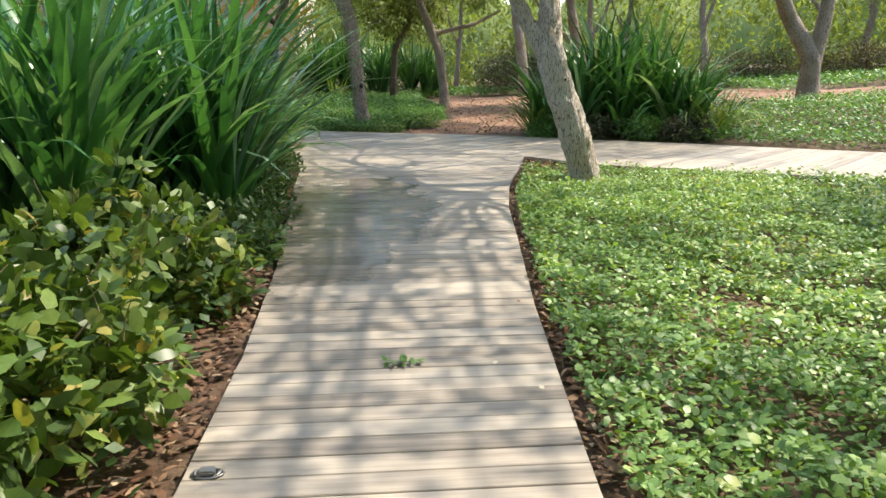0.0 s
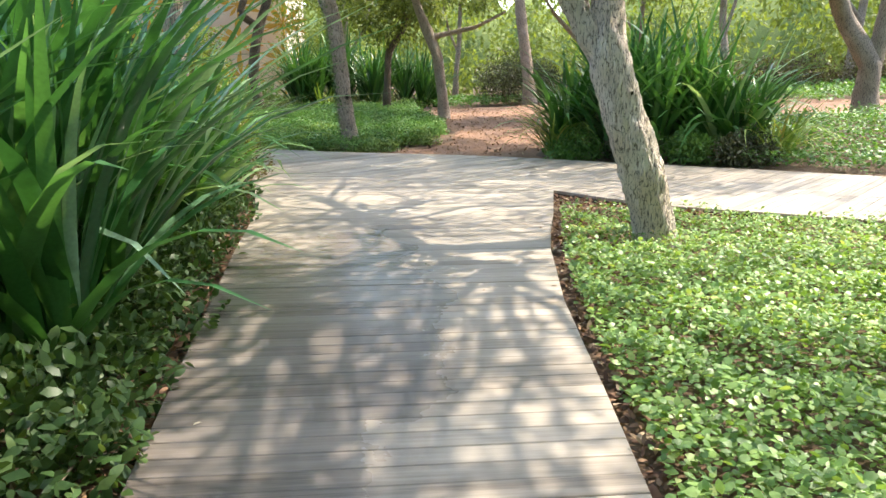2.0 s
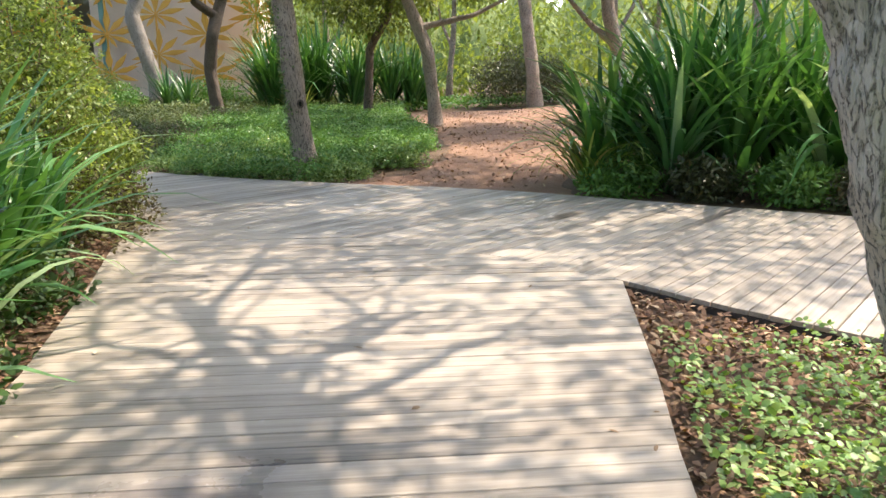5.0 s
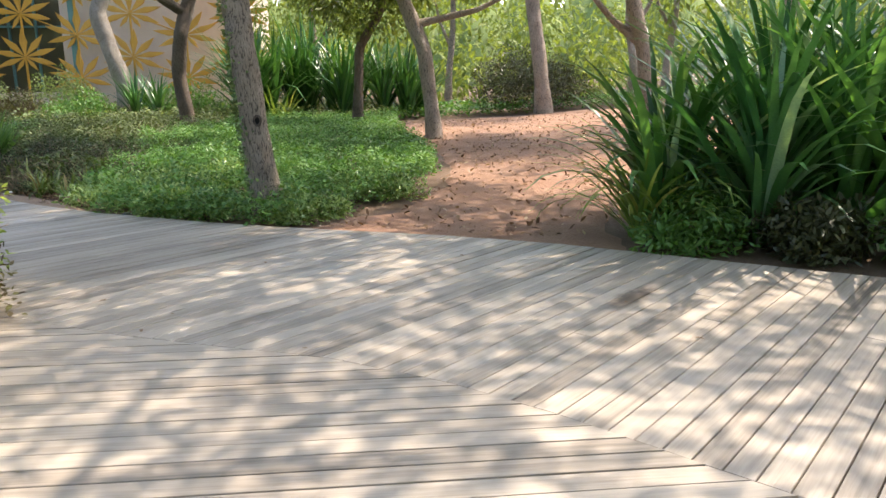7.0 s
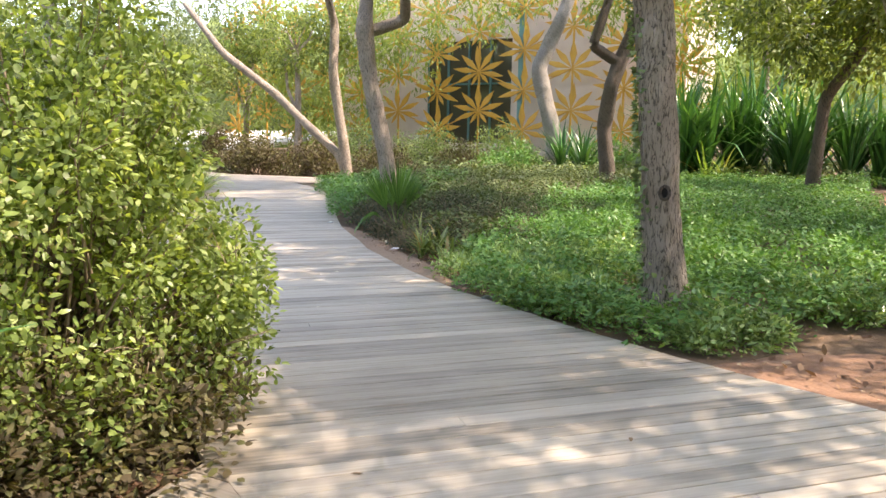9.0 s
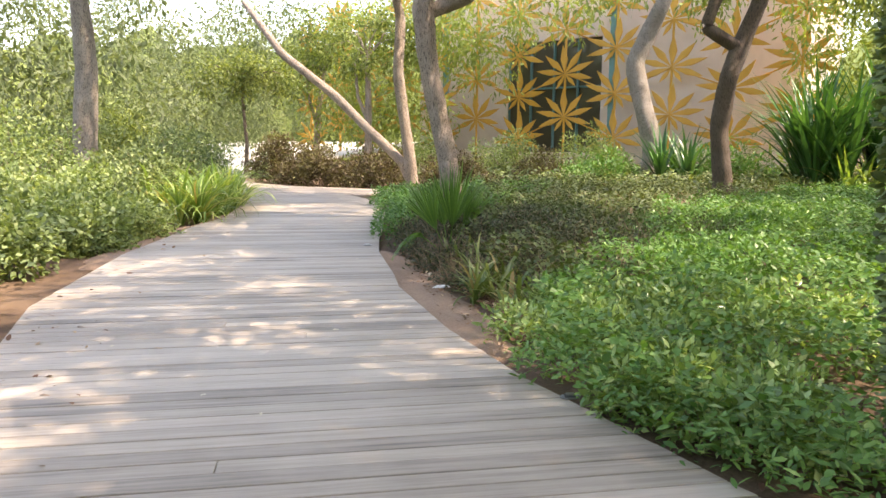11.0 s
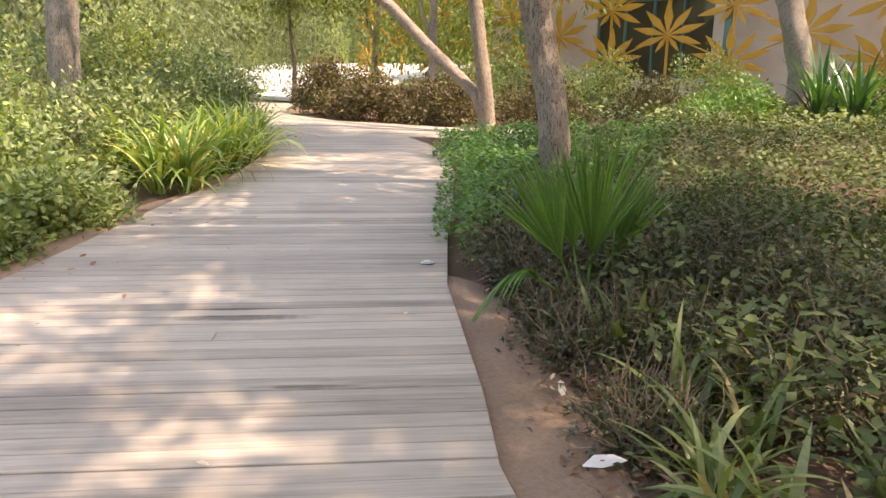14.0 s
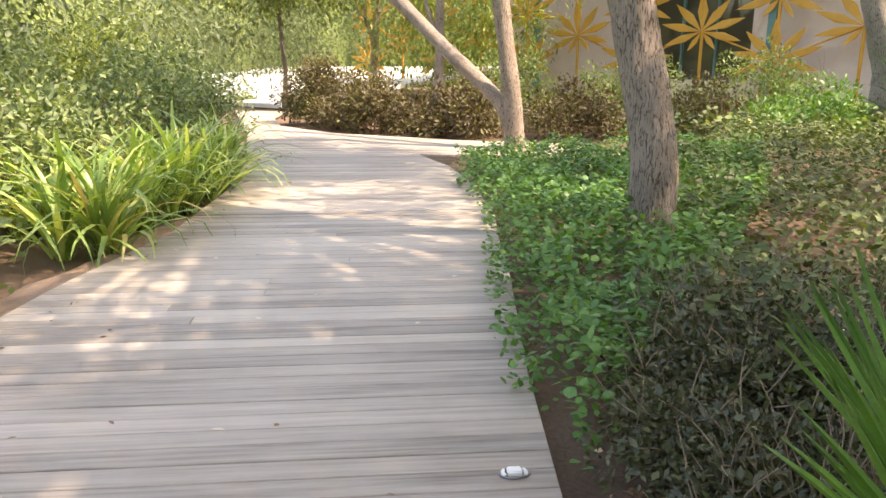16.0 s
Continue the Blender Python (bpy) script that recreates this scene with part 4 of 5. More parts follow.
# Crown put far to one side, above the view, to shade the second stretch.
tree("tree", "straight brown tree with furrowed bark", 27.7,
     [[(-10.8, -0.1, 0.25), (-10.84, 0.2, 0.215), (-10.9, 0.96, 0.195), (-11.1, 1.75, 0.185), (-11.3, 2.8, 0.19), (-11.4, 4.1, 0.2), (-11.55, 4.9, 0.14), (-11.8, 6.2, 0.09)],
      [(-11.36, 4.05, 0.14), (-10.67, 4.33, 0.13), (-10.3, 4.8, 0.11), (-9.6, 5.7, 0.07)]], M_BARK_B, 39, (5.6, -1.2, 7.8, 4.9, 5.0, 1.4, 280, 32000), relief=0.016, lump=(0.35, 0.75))
# Crown moved off the stems, out of view, for shade on the far boards.
tree("tree", "grey tree with a long leaning pale stem", 33.5,
     [[(-16.95, 0.1, 0.19), (-17.0, 0.94, 0.175), (-17.2, 2.2, 0.17), (-17.45, 3.7, 0.17), (-17.65, 5.4, 0.15), (-17.8, 7.2, 0.1)],
      [(-17.1, 0.45, 0.16), (-17.3, 0.93, 0.15), (-18.7, 1.85, 0.15), (-20.65, 3.1, 0.15), (-22.9, 4.6, 0.14), (-25.0, 6.6, 0.11)]], M_BARK_B, 40, (4.2, -2.0, 8.4, 6.2, 3.7, 1.4, 190, 24000), lump=(0.4, 0.85))
tree("tree", "small dark crooked tree among tall green clumps", 34.0, [[(-2.3, 0.2, 0.16), (-2.25, 1.3, 0.15), (-2.2, 2.7, 0.14), (-1.55, 3.7, 0.13), (-1.2, 5.4, 0.09)]], M_BARK_D, 41, (0.4, 0, 5.0, 2.6, 2.2, 1.9, 60, 9000))
tree("tree", "slim brown tree behind the strap-leaved clumps", 13.9, [[(-3.95, -0.1, 0.17), (-3.9, 1.2, 0.15), (-3.85, 2.4, 0.14), (-3.7, 4.2, 0.1)]], M_BARK_B, 42, (1.4, 0.2, 6.2, 3.0, 3.4, 1.0, 40, 4500))
tree("tree", "pale grey tree behind the shrubs", 25.0, [[(-20.4, 0.0, 0.3), (-20.35, 1.5, 0.28), (-20.2, 3.2, 0.27), (-19.9, 5.4, 0.18)]], M_BARK_M, 43, (3.4, 2.5, 7.4, 5.0, 4.6, 1.2, 80, 12000))

for k, (x, y, r, lean) in enumerate([(0.8, 43.5, 0.16, 0.4), (8.2, 40.5, 0.2, -0.5), (10.6, 44.0, 0.18, 0.6), (13.5, 38.5, 0.2, -0.3), (17.5, 35.0, 0.22, 0.8), (-4.6, 42.5, 0.17, -0.6), (21.5, 38.0, 0.2, 0.3), (-33.5, 44.0, 0.2, 0.5), (-27.0, 41.5, 0.2, 0.4)]):
    g = float(ground_z(np.array([x]), np.array([y]))[0])
    tree("tree", "slender grey-brown tree at the edge of the woods", y, [[(x, g, r), (x + 0.1 * lean, g + 1.5, r * 0.9), (x + 0.5 * lean, g + 3.2, r * 0.8), (x + 0.7 * lean, g + 6.0, r * 0.5)],
         [(x + 0.4 * lean, g + 2.6, r * 0.5), (x - 0.9 * lean, g + 3.8, r * 0.4), (x - 1.8 * lean, g + 5.4, r * 0.25)]], M_BARK_B, 260 + k, (0.5 * lean, 0, g + 6.2, 2.6, 2.2, 1.6, 30, 4500), leaf=0.2, group="trees at the edge of the woods")

# ---------------------------------------------------------------- groundcover
carpet("groundcover", [(0.66, 1.6), (0.68, 4.5), (0.78, 6.5)] + [(0.85, 8.1), (1.0, 9.5), (5.0, 9.5), (5.0, 1.6)], 1900, 0.2, 0.049, M_GC, "sunlit bright green leafy groundcover beside the boardwalk", hollow=[(1.9, 4.6, 0.5), (3.0, 6.3, 0.5), (2.3, 2.6, 0.35)])
carpet("groundcover", [(1.0, 9.5), (1.22, 11.0), (1.45, 12.4), (2.3, 12.3), (2.8, 11.95), (5.0, 10.9), (5.0, 9.5)], 1150, 0.15, 0.047, M_GC, "patchy green groundcover over brown litter round a tree", hollow=[(1.75, 12.2, 1.3), (2.9, 11.5, 0.5)])
carpet("groundcover", [(0.66, -2.0), (0.66, 1.6), (5.0, 1.6), (5.0, -2.0)], 450, 0.2, 0.07, M_GC, "bright green leafy groundcover beside the boardwalk", template="diamond")
carpet("groundcover", [(5.0, 10.85), (6.35, 10.2), (11.0, 8.25), (12.0, -2.0), (5.0, -2.0)], 500, 0.2, 0.07, M_GC, "bright green leafy groundcover", template="diamond")
carpet("groundcover", [(5.4, 16.4), (8.8, 14.4), (14.0, 11.4), (24.0, 10.0), (26.0, 21.2), (13.0, 21.7), (8.0, 22.2), (5.6, 23.2), (4.2, 21.6), (4.2, 19.8)], 330, 0.3, 0.085, M_GC_DEEP, "deep green groundcover on the bank", template="diamond")
carpet("groundcover", [(12.0, 26.8), (20.0, 25.8), (34.0, 26.3), (34.0, 31.0), (12.0, 33.0)], 110, 0.35, 0.13, M_GC_DEEP, "deep green groundcover beyond the earth path", template="diamond")
G_MOUND_GREEN = [(-2.9, 19.74), (-1.9, 19.6), (-0.75, 20.75), (0.0, 22.5), (0.1, 25.0), (-0.4, 28.8), (-1.0, 32.5), (-1.1, 36.4), (-6.0, 36.5), (-7.5, 30.0), (-6.2, 25.0), (-5.4, 22.1), (-4.7, 21.1), (-4.3, 20.42)]
carpet("groundcover", G_MOUND_GREEN, 820, 0.42, 0.068, M_GC_DEEP, "thick mid-green groundcover round a tree", bumps=0.3, grain=1.6, slim=0.6, template="diamond")
G_MOUND_OLIVE = [(-5.0, 22.0), (-6.0, 25.0), (-7.4, 30.0), (-6.0, 36.5), (-14.0, 36.5), (-12.5, 31.0), (-10.3, 27.3), (-9.3, 25.2), (-8.3, 24.3), (-7.2, 23.3), (-6.0, 22.5)]
carpet("groundcover", G_MOUND_OLIVE, 420, 0.5, 0.08, M_MOUND, "olive green low shrubby cover", bumps=0.35, grain=1.8, slim=0.6, template="diamond")
carpet("groundcover", [(-9.25, 24.15), (-9.95, 24.88), (-11.1, 26.18), (-12.0, 27.12), (-12.8, 28.02), (-14.4, 29.5), (-16.0, 30.65), (-15.0, 32.6), (-12.5, 34.5), (-11.0, 31.0), (-10.0, 27.5)], 1000, 0.42, 0.065, M_EMERALD, "bright emerald groundcover at the foot of a tree", bumps=0.35, grain=1.2)
carpet("groundcover", [(-1.5, 37.0), (4.0, 38.9), (10.0, 37.8), (12.5, 31.5), (16.0, 33.0), (12.0, 42.0), (-2.0, 42.0)], 130, 0.4, 0.13, M_EMERALD, "green groundcover edging the earth path", template="diamond")
carpet("groundcover", [(-14.0, 36.5), (-1.5, 36.7), (-2.0, 44.0), (-30.0, 46.0), (-22.0, 37.0)], 90, 0.5, 0.15, M_OLIVE, "olive undergrowth", template="diamond")
carpet("groundcover", [(-1.05, -2.0), (-1.1, 2.3), (-1.25, 3.6), (-1.45, 5.5), (-1.75, 7.2), (-2.2, 9.7), (-2.5, 11.6), (-2.95, 13.4), (-3.3, 14.6), (-6.0, 16.0), (-7.0, -2.0)], 200, 0.35, 0.075, M_EDGE_SHADED, "undergrowth beneath the strap plants, its shade in the leaf colour", bumps=0.6, template="diamond")
carpet("groundcover", [(-4.0, 15.9), (-6.0, 17.2), (-8.9, 18.8), (-10.8, 20.2), (-12.4, 21.4), (-14.8, 24.2), (-17.0, 26.4), (-20.5, 28.7), (-26.8, 32.4), (-34.0, 34.0), (-34.0, 20.0), (-10.0, 12.0)], 110, 0.5, 0.11, M_OLIVE, "olive undergrowth among shrubs", template="diamond")

carpet("undergrowth", [(-7.0, -8.0), (-7.0, 13.0), (-10.0, 12.0), (-33.0, 19.0), (-33.0, -8.0)], 16, 0.7, 0.26, M_OLIVE, "rough olive undergrowth away from the boardwalk", template="diamond")
carpet("undergrowth", [(12.0, -8.0), (12.0, 7.0), (17.0, 5.5), (24.0, 9.0), (24.0, -8.0)], 16, 0.5, 0.24, M_GC_DEEP, "rough green undergrowth away from the boardwalk", template="diamond")
carpet("overhanging_cover", [(-2.8, 14.2), (-2.9, 15.3), (-3.0, 15.9), (-3.3, 16.3), (-4.4, 16.9), (-4.4, 14.0)], 520, 0.32, 0.055, M_BROWN, "brown leaves and dry litter under the overhanging shrub", lift=0.03)
carpet("overhanging_cover", [(-1.95, 19.18), (-2.9, 19.55), (-4.4, 20.2), (-4.75, 20.6), (-4.4, 20.9), (-3.0, 20.2), (-2.0, 19.75)], 1000, 0.3, 0.064, M_GC_DEEP, "green cover leaning over the boardwalk's edge", lift=0.04, slim=0.4)
carpet("overhanging_cover", [(-9.62, 24.52), (-10.05, 24.98), (-11.25, 26.3), (-12.15, 27.25), (-12.95, 28.12), (-14.5, 29.58), (-15.0, 29.5), (-13.0, 27.9), (-11.3, 25.98), (-10.1, 24.7), (-9.8, 24.4)], 700, 0.3, 0.055, M_EMERALD, "green cover leaning over the boardwalk's edge", lift=0.04)
# ---------------------------------------------------------------- shrubs and strap plants along the first stretch
for k, (x, y, rx, ry, h, n) in enumerate([(-1.9, 2.7, 0.85, 1.1, 1.22, 4600), (-3.1, 2.8, 0.9, 1.2, 1.45, 2800), (-1.98, 4.4, 0.8, 0.9, 1.08, 3600), (-3.3, 0.6, 0.9, 1.2, 0.9, 1400), (-2.1, 0.4, 0.7, 1.1, 0.6, 1400)]):
    bush("broadleaf_shrub", "broad-leaved green shrub with some yellowing leaves", x, y, rx, ry, h, n, 0.1, M_BROAD, 50 + k, 0.6, 0.22, 44, group="broad-leaved shrubs", sprays=40)
for k, (x, y, rx, ry, h, n) in enumerate([(-1.8, 5.9, 0.42, 0.8, 0.6, 1900), (-2.05, 7.4, 0.42, 0.9, 0.55, 2000), (-2.4, 9.3, 0.42, 0.95, 0.55, 2000), (-2.72, 11.2, 0.42, 0.95, 0.5, 2000), (-3.1, 12.9, 0.4, 0.8, 0.5, 1600)]):
    bush("edging_shrub", "low green shrub edging the boardwalk, leaf colour darkened as in shade", x, y, rx, ry, h, n, 0.07, M_EDGE_SHADED, 60 + k, 0.55, 0.2, 26, group="edging shrubs")
for k, (x, y, c, b, ln) in enumerate([(-2.4, 6.4, 5, 36, 2.9), (-3.3, 5.6, 5, 36, 3.2), (-2.8, 8.1, 6, 36, 3.3), (-3.8, 7.4, 5, 32, 3.4), (-4.6, 4.6, 4, 28, 3.0)]):
    strap_plant("strap_plant", "tall clump of dark green strap leaves", x, y, c, b, ln, 0.105, M_STRAP, 70 + k, 0.3, 1.36, 0.95, group="tall strap plants")
for k, (x, y, c, b, ln) in enumerate([(-3.0, 10.0, 6, 36, 2.6), (-3.9, 9.6, 5, 32, 2.9), (-3.3, 11.6, 6, 36, 2.15), (-3.6, 13.0, 6, 34, 1.8), (-3.8, 14.2, 4, 30, 1.5)]):
    strap_plant("strap_plant", "clump of mid-green glossy strap leaves beside the boardwalk", x, y, c, int(b * 0.85), ln, 0.115, M_STRAP_MID, 76 + k, 0.32, 1.25, 1.05, group="mid-green strap plants")
bush("yellow_green_shrub", "tall yellow-green small-leaved shrub overhanging the boardwalk", -4.6, 15.95, 1.32, 1.4, 3.0, 46000, 0.05, M_SHRUB, 90, 0.55, 0.19, 290, stems=190, bare=0.22, cone=0.85, sprays=260)
bush("twiggy_shrub", "dry brown twiggy growth under the yellow-green shrub", -4.35, 15.55, 1.25, 1.4, 0.95, 11000, 0.055, M_BROWN, 92, 0.45, 0.2, 110, stems=170)
bush("yellow_green_shrub", "yellow-green small-leaved shrub behind strap plants", -5.2, 14.2, 1.3, 1.3, 2.3, 8000, 0.06, M_SHRUB, 91, 0.5, 0.36, 60, stems=14)

# clump beyond the junction
for k, (x, y, c, b, ln) in enumerate([(3.1, 19.1, 4, 36, 2.5), (4.0, 18.7, 5, 36, 3.0), (5.0, 18.4, 5, 36, 3.1), (6.0, 18.2, 4, 34, 2.7), (4.6, 19.8, 5, 34, 3.3)]):
    strap_plant("strap_plant", "tall dark green strap-leaved clump beside the boardwalk", x, y, c + 1, int(b * 0.85), ln, 0.125, M_STRAP_MID if k in (0, 2, 3) else M_STRAP, 100 + k, 0.36, 1.25, 1.1, group="strap plants at the junction")
for k, (x, y) in enumerate([(2.55, 18.75), (6.5, 17.4)]):
    strap_plant("variegated_strap_plant", "pale variegated arching strap plant", x, y, 3, 30, 1.8, 0.06, M_STRAP_L, 110 + k, 0.25, 1.05, 1.6)
for k, (x, y) in enumerate([(2.75, 18.2), (3.7, 17.75), (4.7, 17.2), (5.6, 16.75)]):
    bush("edging_shrub", "low dark green leafy plant at the clump's foot", x, y, 0.6, 0.45, 0.75, 2600, 0.1, M_DUSKY if k % 2 else M_GC_DEEP, 115 + k, 0.35, 0.2, 24, group="edging shrubs")

# ---------------------------------------------------------------- shrubs along the second stretch
for k, (x, y, rx, ry, h, n) in enumerate([(-7.4, 16.6, 1.2, 1.0, 1.3, 3500), (-9.6, 18.0, 1.2, 1.0, 1.3, 5000), (-11.4, 19.3, 1.2, 1.1, 1.35, 5500), (-12.9, 21.2, 1.1, 1.0, 1.1, 5000), (-13.3, 19.4, 1.4, 1.4, 1.8, 4500), (-15.0, 22.0, 1.3, 1.3, 1.5, 5000), (-13.35, 22.45, 0.8, 0.7, 0.85, 3200), (-12.3, 21.25, 0.6, 0.6, 0.6, 2200)]):
    bush("yellow_green_shrub", "yellow-green leafy shrub beside the boardwalk", x, y, rx, ry, h, int(n * 1.2), 0.085, M_YELLOW, 120 + k, 0.5, 0.24, 75, group="yellow-green shrubs")
for k, (x, y, rx, ry, h, n) in enumerate([(-16.6, 24.0, 1.4, 1.4, 1.9, 5000), (-18.6, 26.2, 1.5, 1.4, 2.2, 5000), (-20.6, 27.8, 1.5, 1.4, 2.3, 4500), (-23.0, 29.6, 1.6, 1.4, 2.4, 4000), (-18.0, 22.4, 1.8, 1.8, 2.6, 5000), (-22.0, 25.0, 2.0, 2.0, 3.0, 5000), (-26.5, 30.6, 1.6, 1.4, 2.4, 3500)]):
    bush("grey_green_shrub", "tall grey-green airy shrub", x, y, rx, ry, h, n, 0.095, M_YELLOW if k == 4 else M_OLIVE, 130 + k, 0.5, 0.3, 75, "diamond", stems=30, group="grey-green shrubs")
for k, (x, y, c) in enumerate([(-14.65, 24.4, 3), (-15.3, 25.15, 4), (-16.0, 25.9, 4), (-16.8, 26.6, 3), (-17.7, 27.4, 3), (-15.5, 24.4, 3), (-16.5, 25.4, 3)]):
    strap_plant("lily_clump", "light green arching lily-like clump beside the boardwalk", x, y, c, 44, 1.45, 0.05, M_STRAP_L, 140 + k, 0.24, 1.16, 1.8, "lily clump", "lily clumps")

# planting inside the bend
for k, (x, y, rx, ry, h, n) in enumerate([(-7.98, 23.82, 0.34, 0.3, 0.4, 1500), (-8.5, 24.2, 0.34, 0.3, 0.42, 1500), (-6.95, 23.6, 0.6, 0.55, 0.5, 2600), (-6.75, 22.75, 0.4, 0.32, 0.3, 1400), (-7.55, 23.35, 0.4, 0.32, 0.32, 1400), (-6.15, 23.5, 0.7, 0.55, 0.5, 2800), (-5.3, 23.4, 0.7, 0.6, 0.48, 2600), (-9.1, 25.5, 0.7, 0.8, 0.78, 4200), (-8.6, 26.9, 0.9, 0.8, 0.6, 3200), (-8.75, 24.85, 0.75, 0.75, 0.62, 5200), (-8.2, 24.3, 0.6, 0.5, 0.55, 4200), (-7.3, 23.9, 0.5, 0.45, 0.42, 2600), (-7.3, 24.7, 0.9, 0.9, 0.82, 6000), (-6.2, 24.6, 1.0, 0.9, 0.75, 5500), (-7.6, 26.6, 1.2, 1.1, 0.8, 5000), (-5.8, 26.2, 1.2, 1.1, 0.7, 4200)]):
    bush("dusky_shrub", "low dusky dark-leaved shrub with brown twigs", x, y, rx, ry, h, int(n * 1.8), 0.043, M_MOUND if y > 26 else M_DUSKY, 150 + k, 0.46, 0.17, 80, "diamond", group="dusky shrubs", stems=45, sprays=0 if y > 26 else 200)
# Nearer undershrubs take the lightened leaf colour, the others the plain deep green.
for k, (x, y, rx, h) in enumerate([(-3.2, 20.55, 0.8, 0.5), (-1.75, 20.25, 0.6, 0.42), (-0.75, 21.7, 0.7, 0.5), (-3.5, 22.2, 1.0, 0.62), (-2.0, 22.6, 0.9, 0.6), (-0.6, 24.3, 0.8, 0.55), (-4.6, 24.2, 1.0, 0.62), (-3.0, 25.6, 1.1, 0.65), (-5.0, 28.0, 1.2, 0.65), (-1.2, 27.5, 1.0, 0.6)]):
    bush("leafy_undershrub", "loose mid-green undershrub in the groundcover", x, y, rx, rx, h, 4600, 0.07, M_LANCE_LIT if y < 22.5 else M_GC_DEEP, 340 + k, 0.42, 0.17, 46, "diamond", stems=8, group="undershrubs")
bush("groundcover_shrub", "low glossy green leafy shrub beside the earth strip", -4.5, 21.45, 0.9, 0.7, 0.42, 8500, 0.075, M_LANCE_LIT, 158, 0.33, 0.2, 60)
bush("groundcover_shrub", "low glossy green leafy shrub", -4.9, 22.5, 0.8, 0.7, 0.42, 7500, 0.075, M_LANCE_LIT, 159, 0.33, 0.2, 60)
for k, (x, y, c) in enumerate([(-6.3, 22.55, 2), (-6.0, 22.3, 2), (-6.75, 22.95, 2), (-5.65, 22.2, 2), (-5.6, 22.6, 2), (-7.2, 23.4, 2), (-6.2, 23.0, 2)]):
    strap_plant("small_strap_plant", "small pale green strap-leaved tuft", x, y, c, 18, 0.58, 0.042, M_TUFT, 160 + k, 0.14, 1.0, 1.3, "strap plant", "small strap tufts")


def fan_palm():
    rng = np.random.default_rng(170)
    cx, cy = -7.87, 23.9
    z0 = float(ground_z(np.array([cx]), np.array([cy]))[0])
    root = tagged(new("fan_palm"), "young green fan palm with upright pleated fronds", "palm")
    root.location = (cx, cy, z0)
    stub = smooth_line([(0, 0, -0.05, 0.07), (0.01, 0, 0.12, 0.06), (0.0, 0.01, 0.25, 0.03)], 8)
    put("stem", mesh_of("stem", *tube(stub[:, :3], stub[:, 3], 10, 0.08, 1), M_TWIG, True), root, "brown fibrous stub")
    across, away = np.array([0.73, 0.68, 0.0]), np.array([-0.68, 0.73, 0.0])
    # tilt to the side and away (degrees), stalk, blade, half spread, segments, droop
    for lean, back, stalk, blade, spread, n, droop in ((5, -6, 0.36, 0.74, 32, 26, 0.05), (26, 8, 0.36, 0.6, 20, 15, 0.1), (-24, -4, 0.34, 0.66, 24, 15, 0.15), (-46, -24, 0.4, 0.46, 22, 10, 2.6), (-6, 26, 0.38, 0.66, 30, 20, 0.1)):
        a, b, stalk, blade = radians(lean), radians(back), stalk * 1.2, blade * 1.2
        d = across * math.sin(a) + away * math.sin(b) + np.array([0, 0, math.cos(a) * math.cos(b)])
        d = d / np.linalg.norm(d)
        side = across - d * float(np.dot(across, d))
        side = side / np.linalg.norm(side)
        nor = np.cross(d, side)
        tip = d * stalk + np.array([0, 0, 0.08])
        line = smooth_line([(0, 0, 0.08, 0.014), (*(0.5 * tip + np.array([0, 0, 0.05])), 0.011), (*tip, 0.008)], 7)
        frond = put("frond", mesh_of("frond", *tube(line[:, :3], line[:, 3], 6, 0.03, 2), M_FAN, True), root)
        verts, faces = [], []
        step = radians(2 * spread) / (n - 1)
        for k in range(n):
            w0 = (k / (n - 1) - 0.5) * radians(2 * spread)
            ray = d * math.cos(w0) + side * math.sin(w0)
            out = side * math.cos(w0) - d * math.sin(w0)
            ln = blade * (1 - 0.16 * abs(w0) / radians(spread)) * rng.uniform(0.9, 1.06)
            bend = rng.normal(0, 0.03)
            o = len(verts)
            for t in (0.0, 0.2, 0.4, 0.55, 0.75, 0.9, 1.0):
                w = min(0.5 * step * ln * t * 1.05 + 0.003, 0.027) * (1 if t < 0.5 else max(0.04, (1 - t) / 0.5))
                p = tip + ray * ln * t + out * bend * t * t * ln + np.array([0, 0, -1.0]) * droop * 0.4 * t * t * ln + nor * 0.05 * math.cos(w0 * 2) * t
                verts += [p - out * w + nor * 0.008 * min(1, t * 3), p - nor * 0.006, p + out * w + nor * 0.008 * min(1, t * 3)]
            for i in range(6):
                c = o + i * 3
                faces += [(c, c + 1, c + 4, c + 3), (c + 1, c + 2, c + 5, c + 4)]
        put("blade", mesh_of("blade", verts, faces, M_FAN), frond)


fan_palm()

